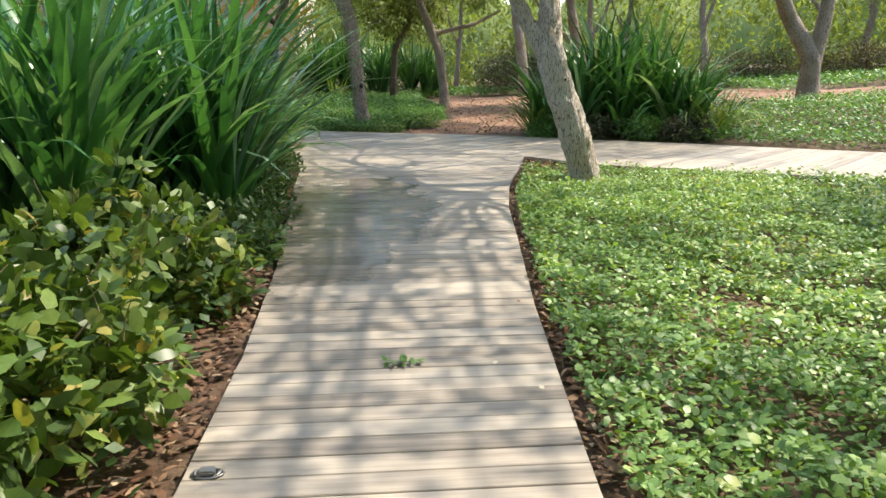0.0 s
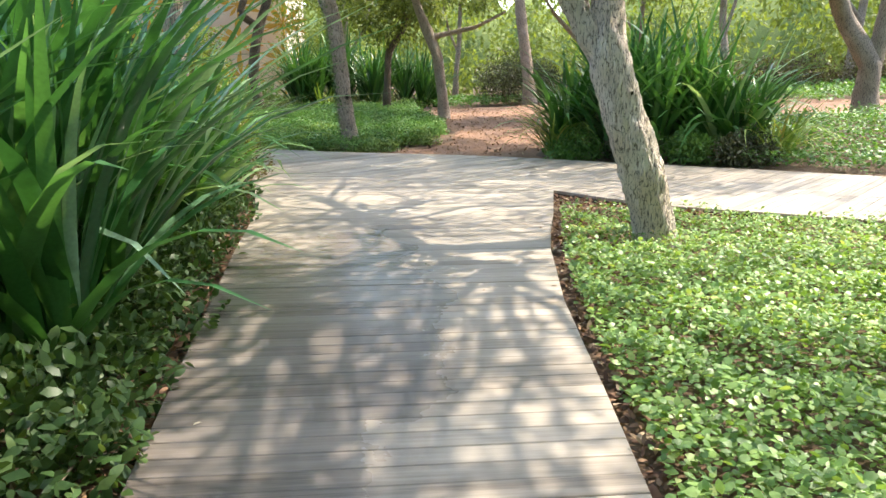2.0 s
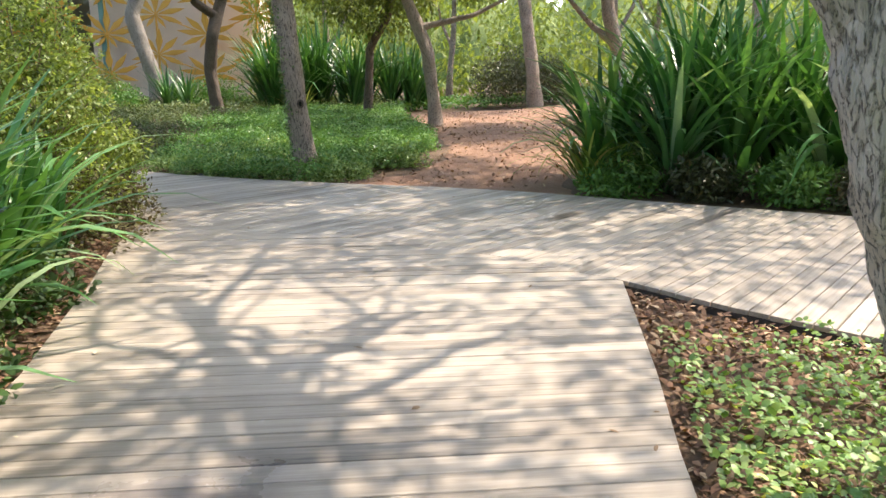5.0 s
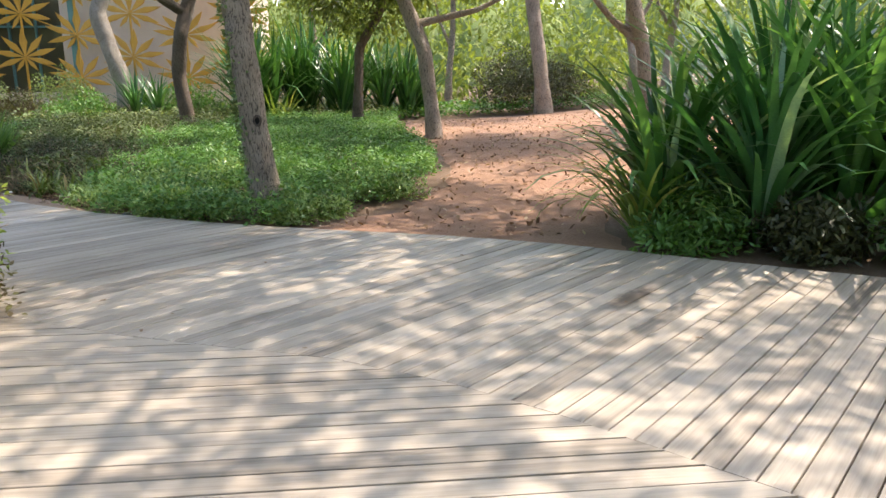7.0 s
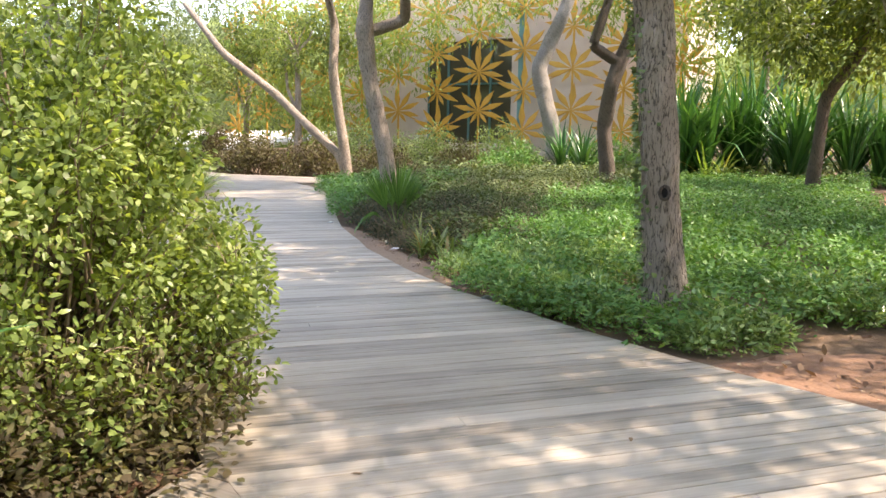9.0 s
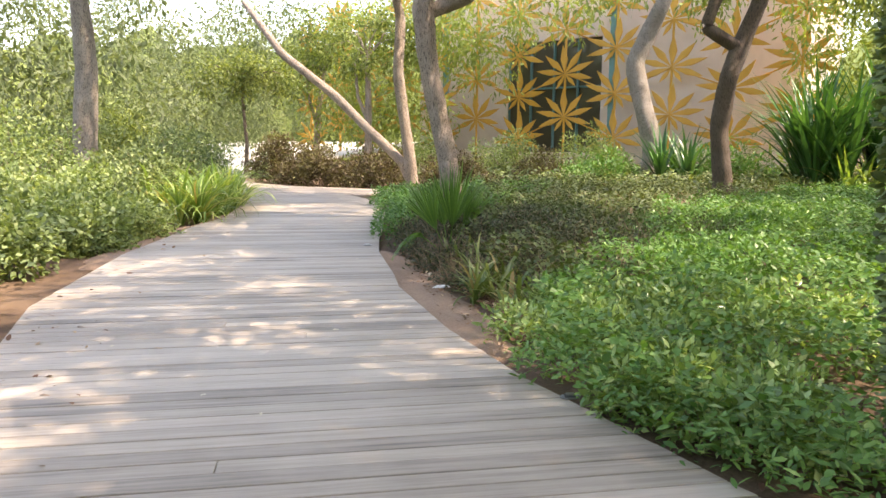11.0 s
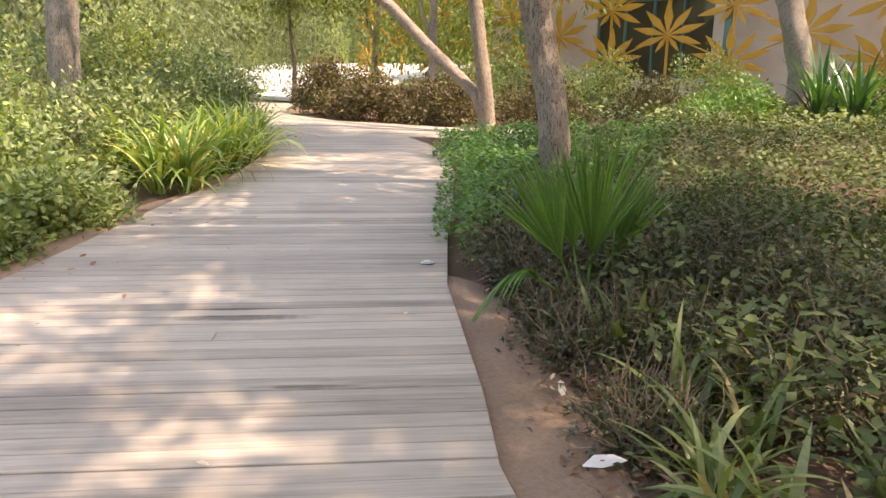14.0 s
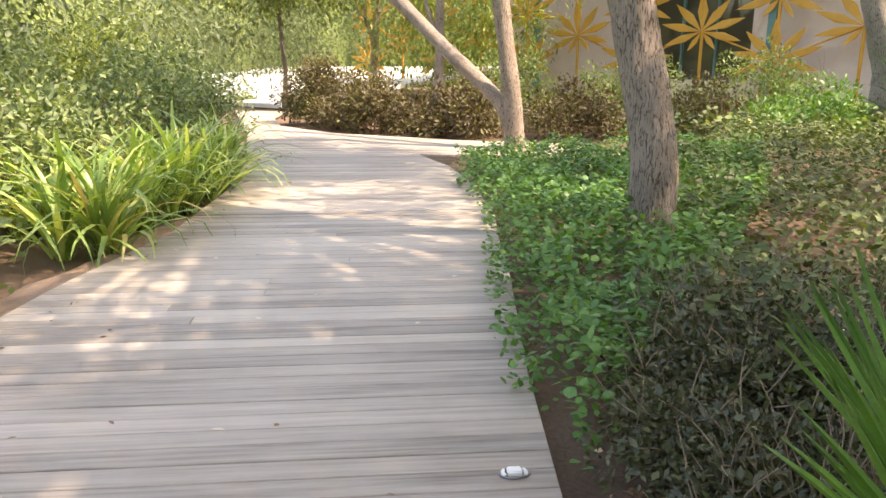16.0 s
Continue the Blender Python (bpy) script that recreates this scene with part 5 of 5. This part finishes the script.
# ---------------------------------------------------------------- background planting
for k, (x, y, rx, ry, h, n, m) in enumerate([(-25.3, 35.1, 1.9, 1.2, 2.5, 7000, M_BROWN), (-22.6, 34.6, 1.7, 1.2, 2.0, 7000, M_BROWN), (-20.2, 35.2, 1.5, 1.2, 1.9, 6000, M_BROWN), (-17.6, 36.3, 1.6, 1.3, 1.7, 4500, M_BROWN), (-15.2, 38.6, 1.5, 1.3, 1.6, 4500, M_BROWN),
                                             (-19.0, 41.5, 2.2, 1.5, 2.4, 4500, M_YELLOW), (-15.5, 42.0, 2.2, 1.5, 2.3, 4500, M_YELLOW), (-23.0, 41.0, 2.2, 1.6, 2.8, 4500, M_YELLOW), (-9.6, 39.5, 1.8, 1.4, 2.0, 4000, M_GC_DEEP), (-12.8, 38.0, 1.5, 1.3, 1.7, 4000, M_GC_DEEP)]):
    bush("background_shrub", "rounded brownish shrub beyond the boardwalk" if m is M_BROWN else ("yellow-green shrub before the building" if m is M_YELLOW else "dark green shrub in the undergrowth"), x, y, rx, ry, h, n, 0.12, m, 180 + k, 0.45, 0.34, 60, "diamond", group="background shrubs", stems=24, cone=0.75, sprays=60)
bush("brown_shrub", "dark brownish rounded shrub behind the earth path", 3.9, 39.9, 2.4, 1.8, 2.8, 12000, 0.12, M_DUSKY, 200, 0.4, 0.5, 60, "diamond")
for k, (x, y, c, ln) in enumerate([(-5.8, 38.0, 6, 3.5), (-4.4, 38.6, 6, 3.9), (-3.0, 38.2, 5, 3.6), (-6.8, 38.8, 5, 3.2), (-1.6, 38.6, 5, 3.1), (-0.4, 39.2, 4, 2.6), (-11.0, 38.6, 3, 2.0)]):
    strap_plant("tall_clump", "tall blue-green strap-leaved clump far behind", x, y, c, 30, ln, 0.12, M_STRAP_FAR, 210 + k, 0.5, 1.3, 1.0, group="far strap clumps", segs=5, joined=True)
strap_plant("variegated_strap_plant", "pale variegated arching strap plant in the undergrowth", -5.2, 36.6, 2, 26, 1.6, 0.07, M_STRAP_L, 220, 0.3, 1.05, 1.5)
for k, (x, y) in enumerate([(14.0, 33.5), (18.0, 32.5), (22.5, 31.5), (27.0, 31.0)]):
    bush("brown_hedge_shrub", "brown dry hedge shrub beyond the path", x, y, 2.6, 1.4, 1.9, 5000, 0.13, M_BROWN, 225 + k, 0.4, 0.5, 50, "diamond", group="brown hedge")


def far_woods():
    """The leafy wall of woods that closes the garden, all round."""
    rng = np.random.default_rng(230)
    lumps, grey = [], []
    while len(lumps) + len(grey) < 1500:
        a = rng.uniform(-math.pi, math.pi)
        front = abs(a) < 1.75
        r = rng.uniform(33, 50) if front else rng.uniform(16, 30)
        x, y = -6 + r * math.sin(a), 14 + r * math.cos(a)
        z = rng.uniform(0.3, 10.5)
        if -32 < x < -7.5 and 36 < y < 52:
            continue
        if x < -20 and 29 < y < 52 and (z < 2.6 and y > 33):
            continue
        if x > -28 and 20 < y < 40 and x < -14:
            continue
        if y > 20 and -8 < x < 16 and y < 43:
            continue
        s = rng.uniform(0.9, 2.0)
        (grey if x < -22 and y > 22 else lumps).append((x, y, z, s, s, s * rng.uniform(0.8, 1.6)))
    me = blob_leaves("far_woods", lumps, 150000, 0.41, 0.4, M_FAR, rng, 0.6, "diamond", 0.9, True)
    put("far_woods", me, None, "yellow-green weeping woods closing the garden", "woods", "", "stuff")
    lumps = []
    while len(lumps) < 260:
        x, y, z = rng.uniform(-50, -6), rng.uniform(57, 64), rng.uniform(2, 14)
        lumps.append((x, y, z, 1.6, 1.6, 1.8))
    # weeping sprays in front of the screen's upper and outer parts
    for x0, x1, y0, y1, z0, z1, n in ((-33, -25, 42, 46.5, 1.0, 8.5, 130), (-25, -20.5, 42, 46, 4.4, 9.0, 55), (-20.5, -8, 42, 46, 6.6, 10.2, 90), (-9.4, -4, 42, 48, 0.5, 9.5, 90)):
        for _ in range(n):
            lumps.append((rng.uniform(x0, x1), rng.uniform(y0, y1), rng.uniform(z0, z1), 0.8, 0.8, 1.1))
    grey += [(rng.uniform(-60, -38), rng.uniform(41, 60), rng.uniform(1.5, 10), 1.5, 1.5, 1.7) for _ in range(260)]
    grey += [(rng.uniform(-46, -24), rng.uniform(24, 31), rng.uniform(2.0, 8), 1.1, 1.1, 1.3) for _ in range(150)]
    me = blob_leaves("far_woods", grey, 85000, 0.28, 0.34, M_GREYWOOD, rng, 0.45, "diamond", 0.7, True)
    put("far_woods", me, None, "grey-green trees beyond the shrubs", "woods", "", "stuff")
    me = blob_leaves("far_woods", lumps, 80000, 0.29, 0.3, M_FAR, rng, 0.45, "diamond", 0.9, True)
    put("far_woods", me, None, "yellow-green trees about the building", "woods", "", "stuff")
    # wooded rise far behind
    v, f = [], []
    n = 240
    for k in range(n):
        a = 2 * math.pi * k / n
        for i, (r, z) in enumerate(((66, -0.5), (67.5, 4.0), (70, 8.0), (74, 11.0))):
            rr = r + 1.6 * math.sin(k * 1.7 + i) + rng.normal(0, 0.7)
            v.append((-6 + rr * math.sin(a), 16 + rr * math.cos(a), z + (rng.normal(0, 1.1) if i else 0)))
    for k in range(n):
        for i in range(3):
            p, q = k * 4 + i, ((k + 1) % n) * 4 + i
            f.append((p, q, q + 1, p + 1))
    put("backdrop", mesh_of("backdrop", v, f, M_FARBANK, True), None, "distant green wooded rise", "backdrop", "", "structure")


far_woods()


# ---------------------------------------------------------------- building with the leaf screen
def box(x0, x1, y0, y1, z0, z1):
    v = [(x, y, z) for z in (z0, z1) for y in (y0, y1) for x in (x0, x1)]
    f = [(0, 2, 3, 1), (4, 5, 7, 6), (0, 1, 5, 4), (2, 6, 7, 3), (0, 4, 6, 2), (1, 3, 7, 5)]
    return v, f


def building():
    house = tagged(new("garden_building"), "pinkish plaster building with dark glazing behind an orange screen", "building")
    house.location = (0, 0, 0)
    y = 49.2
    put("wall", mesh_of("wall", *box(-18.6, -9.4, y, y + 6, 0, 10), M_PLASTER), house)
    for x0, x1, z0, z1 in ((-24.05, -18.6, 0, 1.2), (-24.05, -18.6, 6.8, 10), (-30.2, -24.05, 0, 10)):
        put("wall", mesh_of("wall", *box(x0, x1, y, y + 6, z0, z1), M_PLASTER), house)
    put("roof", mesh_of("roof", *box(-30.5, -9.0, y - 0.5, y + 6.5, 10, 10.35), M_PLASTER), house)
    for k in range(4):
        x0 = -24.05 + k * 1.3625
        win = put("window", mesh_of("window", *box(x0 + 0.04, x0 + 1.32, y + 0.25, y + 0.3, 1.2, 6.8), M_GLASS), house)
        put("frame", mesh_of("frame", *join_parts([box(x0 - 0.04, x0 + 0.04, y + 0.1, y + 0.3, 1.2, 6.8), box(x0 + 0.04, x0 + 1.32, y + 0.15, y + 0.25, 4.4, 4.5)]), M_TEAL), win)
    screen = tagged(new("leaf_screen"), "orange metal screen of large maple-like leaf shapes on rods", "screen")
    for x in (-27.5, -17.55):
        put("post", mesh_of("post", *box(x - 0.13, x + 0.13, 0.12, 0.32, 0, 9.8), M_TEAL), screen, "teal painted upright post")
    screen.location = (0, 48.0, 0)
    # one leaf of nine pointed lobes
    lobes = [(90, 1.04), (52, 1.0), (128, 1.0), (16, 1.0), (164, 1.0), (-20, 0.95), (200, 0.95), (-58, 0.6), (238, 0.6)]
    v, f = [], []
    for deg, ln in lobes:
        a = radians(deg)
        u, w = (math.cos(a), math.sin(a)), (-math.sin(a), math.cos(a))
        o = len(v)
        ring = [(0.0, 0.0), (0.28, 0.06), (0.52, 0.115), (0.78, 0.065), (1.0, 0.0), (0.78, -0.065), (0.52, -0.115), (0.28, -0.06)]
        for side in (-0.02, 0.02):
            v += [(1.62 * ln * (s * u[0] + q * w[0]), side + 0.05 * math.sin(s * 3), 1.3 * ln * (s * u[1] + q * w[1])) for s, q in ring]
        n = len(ring)
        f += [tuple(o + i for i in range(n)), tuple(o + n + i for i in reversed(range(n)))]
        f += [(o + i, o + n + i, o + n + (i + 1) % n, o + (i + 1) % n) for i in range(n)]
    leaf_me = mesh_of("screen_leaf", v, f, M_ORANGE)
    for c in range(12):
        x = -38.5 + c * 2.65
        put("rod", mesh_of("rod", *tube([(x, 0.06, 0.2), (x, 0.06, 4.5), (x, 0.06, 9.4)], [0.06] * 3, 8), M_ORANGE), screen)
        for r in range(4):
            z = 1.9 + 2.05 * r + (1.02 if c % 2 else 0.0)
            ob = put("leaf", leaf_me, screen)
            ob.location = (x, 0, z)
            ob.rotation_euler = (0, radians(6 * math.sin(c * 2.3 + r)), 0)
            if c < 11:
                z2 = z + (-1.02 if c % 2 else 1.02)
                put("stay", mesh_of("stay", *tube([(x, 0.1, z), (x + 1.3, 0.1, 0.5 * (z + z2)), (x + 2.65, 0.1, z2)], [0.035] * 3, 6), M_ORANGE), screen)


building()

tree("tree", "thin dark tree before the bright white patch", 38.6, [[(-32.6, 0.0, 0.1), (-32.6, 1.5, 0.09), (-32.7, 3.2, 0.08), (-32.8, 5.0, 0.05)]], M_BARK_D, 44, (0, 0, 4.6, 2.6, 2.2, 1.3, 40, 6000))
bush("round_shrub", "rounded olive-green shrub on a thin stem", -31.0, 39.2, 1.0, 0.9, 1.9, 4500, 0.12, M_OLIVE, 240, 0.5, 0.4, 40, "diamond")
for k, (x, y) in enumerate([(-34.5, 40.5), (-37.5, 39.5), (-29.4, 37.4)]):
    bush("dry_grass_shrub", "low straw-coloured shrub at the boardwalk's end", x, y, 0.9, 0.7, 0.7, 2000, 0.12, M_YELLOW, 241 + k, 0.3, 0.3, 26, "diamond", group="straw-coloured shrubs")
for k, (x, y, h) in enumerate([(-28.5, 29.5, 3.2), (-31.5, 31.0, 4.0), (-36.0, 33.5, 4.5), (-40.0, 36.5, 5.0)]):
    bush("tall_shrub", "tall grey-green shrub closing the view", x, y, 2.2, 2.0, h, 7000, 0.15, M_OLIVE if k % 2 else M_CROWN, 245 + k, 0.45, 0.6, 60, "diamond", group="tall shrubs")

# white sheet, tilted to catch sun, added for the bright patch beyond the boardwalk
v, f = box(-56, -33.5, 39.0, 54, -0.05, 0.12)
v = [(x, y, z + 1.6 if y > 50 else z) for x, y, z in v]
put("paving", mesh_of("paving", v, f, M_WHITE), None, "white sheet tilted to the sun for a bright patch", "paving", "", "structure")


# ---------------------------------------------------------------- litter
def litter(name, line, reach, count, size, label, seed, z=None, lift=0.02, inner=0.03):
    """Dry leaves strewn along one side of a line."""
    rng = np.random.default_rng(seed)
    pts = np.array(dense(line, 0.1, False))
    d = unit(np.gradient(pts, axis=0))
    k = rng.integers(0, len(pts), count)
    off = inner + np.abs(rng.normal(0, reach, count))
    px = pts[k, 0] - d[k, 1] * off + rng.normal(0, 0.04, count)
    py = pts[k, 1] + d[k, 0] * off + rng.normal(0, 0.04, count)
    pz = (ground_z(px, py) + lift + rng.uniform(0, 0.03, count)) if z is None else np.full(count, z)
    az = rng.uniform(0, 6.283, count)
    el = rng.normal(0, 0.25 if z is None else 0.06, count)
    along = np.stack([np.cos(az), np.sin(az), el], 1)
    up = np.stack([rng.normal(0, 0.3, count), rng.normal(0, 0.3, count), np.ones(count)], 1)
    ln = size * rng.uniform(0.5, 1.4, count)
    put(name, leaf_mesh(name, np.stack([px, py, pz], 1), along, up, ln, ln * rng.uniform(0.25, 0.6, count), M_LITTER), None, label, "leaf litter", "", "stuff")


carpet("leaf_litter", [(0.62, 2.0), (0.65, 4.5), (0.74, 6.5), (0.82, 8.1), (0.97, 9.7), (1.15, 10.9), (1.5, 13.2), (2.1, 12.6), (2.75, 12.0), (4.0, 11.3), (3.6, 10.6), (2.0, 11.3), (1.35, 10.0), (1.1, 8.0), (0.95, 6.0), (0.9, 2.0)], 420, 0.05, 0.075, M_LITTER, "tan and red-brown dry leaves under the groundcover", "leaf litter", slim=0.45)
carpet("leaf_litter", [(-2.0, 19.6), (1.7, 18.5), (3.6, 22.4), (8.0, 24.0), (12.0, 27.0), (9.0, 37.0), (-0.8, 36.0), (0.3, 25.0), (0.1, 22.0)], 26, 0.035, 0.09, M_LITTER, "scattered dry leaves on the earth path", "leaf litter", slim=0.45, lift=0.045)
litter("leaf_litter", LEFT_A, 0.35, 5500, 0.07, "dry red-brown leaf litter along the boardwalk", 301)
litter("leaf_litter", RIGHT_A[::-1] , 0.22, 3500, 0.06, "dry tan leaf litter between boardwalk and groundcover", 302)
litter("leaf_litter", ([(1.51, 13.45)] + BRANCH_LOW[:3])[::-1], 0.5, 1600, 0.07, "dry leaves under the branch boardwalk's edge", 303)
litter("leaf_litter", RIGHT_B[::-1], 0.2, 1300, 0.05, "dry leaves on bare earth beside the bend", 304, None, 0.065, 0.25)
litter("leaf_litter", [(-9.0, 24.3), (-8.2, 23.82), (-7.3, 23.1), (-6.3, 22.4), (-5.6, 21.9), (-4.9, 21.2)], 0.22, 4200, 0.07, "red-brown dry leaves at the shrubs' feet", 306, None, 0.03, -0.06)
litter("leaf_litter", LEFT_B, 0.4, 3000, 0.07, "dry leaves under the shrubs", 305, None, 0.06)


# ---------------------------------------------------------------- small things on the boards
def deck_light(x, y, turn, metal):
    """A small metal deck fitting: a raised box between two lugs on a rim."""
    root = tagged(new("deck_light"), "small pale metal light fitting on the boardwalk's edge", "deck light", "deck lights")
    root.matrix_basis = pose(x, y, 0.002, 0, 0, turn) @ Matrix.Scale(0.78, 4)
    rim = []
    for k in range(24):
        a = 2 * math.pi * k / 24
        rim.append((0.075 * math.cos(a), 0.045 * math.sin(a), 0.004))
    rim.append(rim[0])
    put("rim", mesh_of("rim", *tube(rim, [0.006] * 25, 6), M_STEEL, True), root, "dark metal rim")
    bm = bmesh.new()
    bmesh.ops.create_cube(bm, size=1.0)
    bmesh.ops.scale(bm, vec=(0.075, 0.06, 0.03), verts=bm.verts)
    bmesh.ops.translate(bm, vec=(0, 0, 0.015), verts=bm.verts)
    bmesh.ops.bevel(bm, geom=bm.edges[:], offset=0.006, segments=2, affect="EDGES")
    me = bpy.data.meshes.new("housing")
    bm.to_mesh(me)
    bm.free()
    me.materials.append(metal)
    put("housing", me, root)
    for side in (-1, 1):
        lug = smooth_line([(0.05 * side, -0.03, 0.008, 0.009), (0.062 * side, 0.0, 0.012, 0.011), (0.05 * side, 0.03, 0.008, 0.009)], 7)
        put("lug", mesh_of("lug", *tube(lug[:, :3], lug[:, 3], 8), metal, True), root)


deck_light(-9.42, 23.95, 49, M_PAPER)
deck_light(-3.98, 20.15, 49, M_STEEL)
deck_light(-0.88, 2.42, 5, M_STEEL)


def one_leaf(name, x, y, z, turn, size, slim, material, label, category, group):
    rng = np.random.default_rng(int(abs(x * 97 + y * 131)))
    v = OVAL_V * np.array([size, size * slim, size])
    v = np.r_[v, v - np.array([0, 0, 0.0015])]
    f = [tuple(q) for q in OVAL_F] + [tuple(6 + i for i in q[::-1]) for q in OVAL_F]
    ob = put(name, mesh_of(name, v, f, material), None, label, category, group)
    ob.matrix_basis = pose(x, y, z, rng.normal(0, 5), rng.normal(0, 5), turn)


def strewn():
    rng = np.random.default_rng(77)
    done = 0
    while done < 60:
        first = done < 22
        x, y = (rng.uniform(-2.5, 1.2), rng.uniform(2.2, 13.5)) if first else (rng.uniform(-14, 2), rng.uniform(15, 26.5))
        if not inside(np.array([x]), np.array([y]), POLY_A if first else POLY_B)[0]:
            continue
        pale = rng.uniform() < 0.45
        one_leaf("fallen_leaf", x, y, 0.004, rng.uniform(0, 360), rng.uniform(0.03, 0.075), rng.uniform(0.25, 0.55), M_PALE_LEAF if pale else M_DRY_LEAF, "pale dry fallen leaf on the boards" if pale else "brown dry fallen leaf on the boards", "leaf", "fallen leaves")
        done += 1


strewn()
one_leaf("bark_chip", -6.78, 22.25, -0.03, 60, 0.22, 0.4, M_PAPER, "white torn scrap on the bare earth", "scrap", "pale scraps")
one_leaf("bark_chip", -7.2, 22.72, -0.03, 130, 0.2, 0.22, M_PALE_LEAF, "pale bark chip on the bare earth", "scrap", "pale scraps")
one_leaf("bark_chip", -13.6, 23.85, -0.03, 20, 0.12, 0.4, M_PAPER, "white scrap on the verge", "scrap", "pale scraps")


def sprig():
    rng = np.random.default_rng(5)
    root = tagged(new("leafy_sprig"), "fallen fresh green leafy sprig on the boards", "sprig")
    root.location = (-0.22, 3.48, 0.0)
    line = smooth_line([(-0.09, -0.01, 0.008, 0.003), (0.0, 0.01, 0.016, 0.0025), (0.09, 0.0, 0.012, 0.0015)], 9)
    put("stalk", mesh_of("stalk", *tube(line[:, :3], line[:, 3], 5), M_FAN, True), root)
    v = np.r_[OVAL_V, OVAL_V - np.array([0, 0, 0.02])] * np.array([0.06, 0.028, 0.06])
    f = [tuple(q) for q in OVAL_F] + [tuple(6 + i for i in q[::-1]) for q in OVAL_F]
    me = mesh_of("leaf", v, f, M_FAN)
    for k in range(14):
        ob = put("leaf", me, root)
        ob.matrix_basis = pose(-0.085 + 0.013 * k, rng.normal(0, 0.012), rng.uniform(0.008, 0.03), rng.normal(0, 12), rng.uniform(-18, 4), rng.uniform(20, 120) * (1 if k % 2 else -1))

sprig()
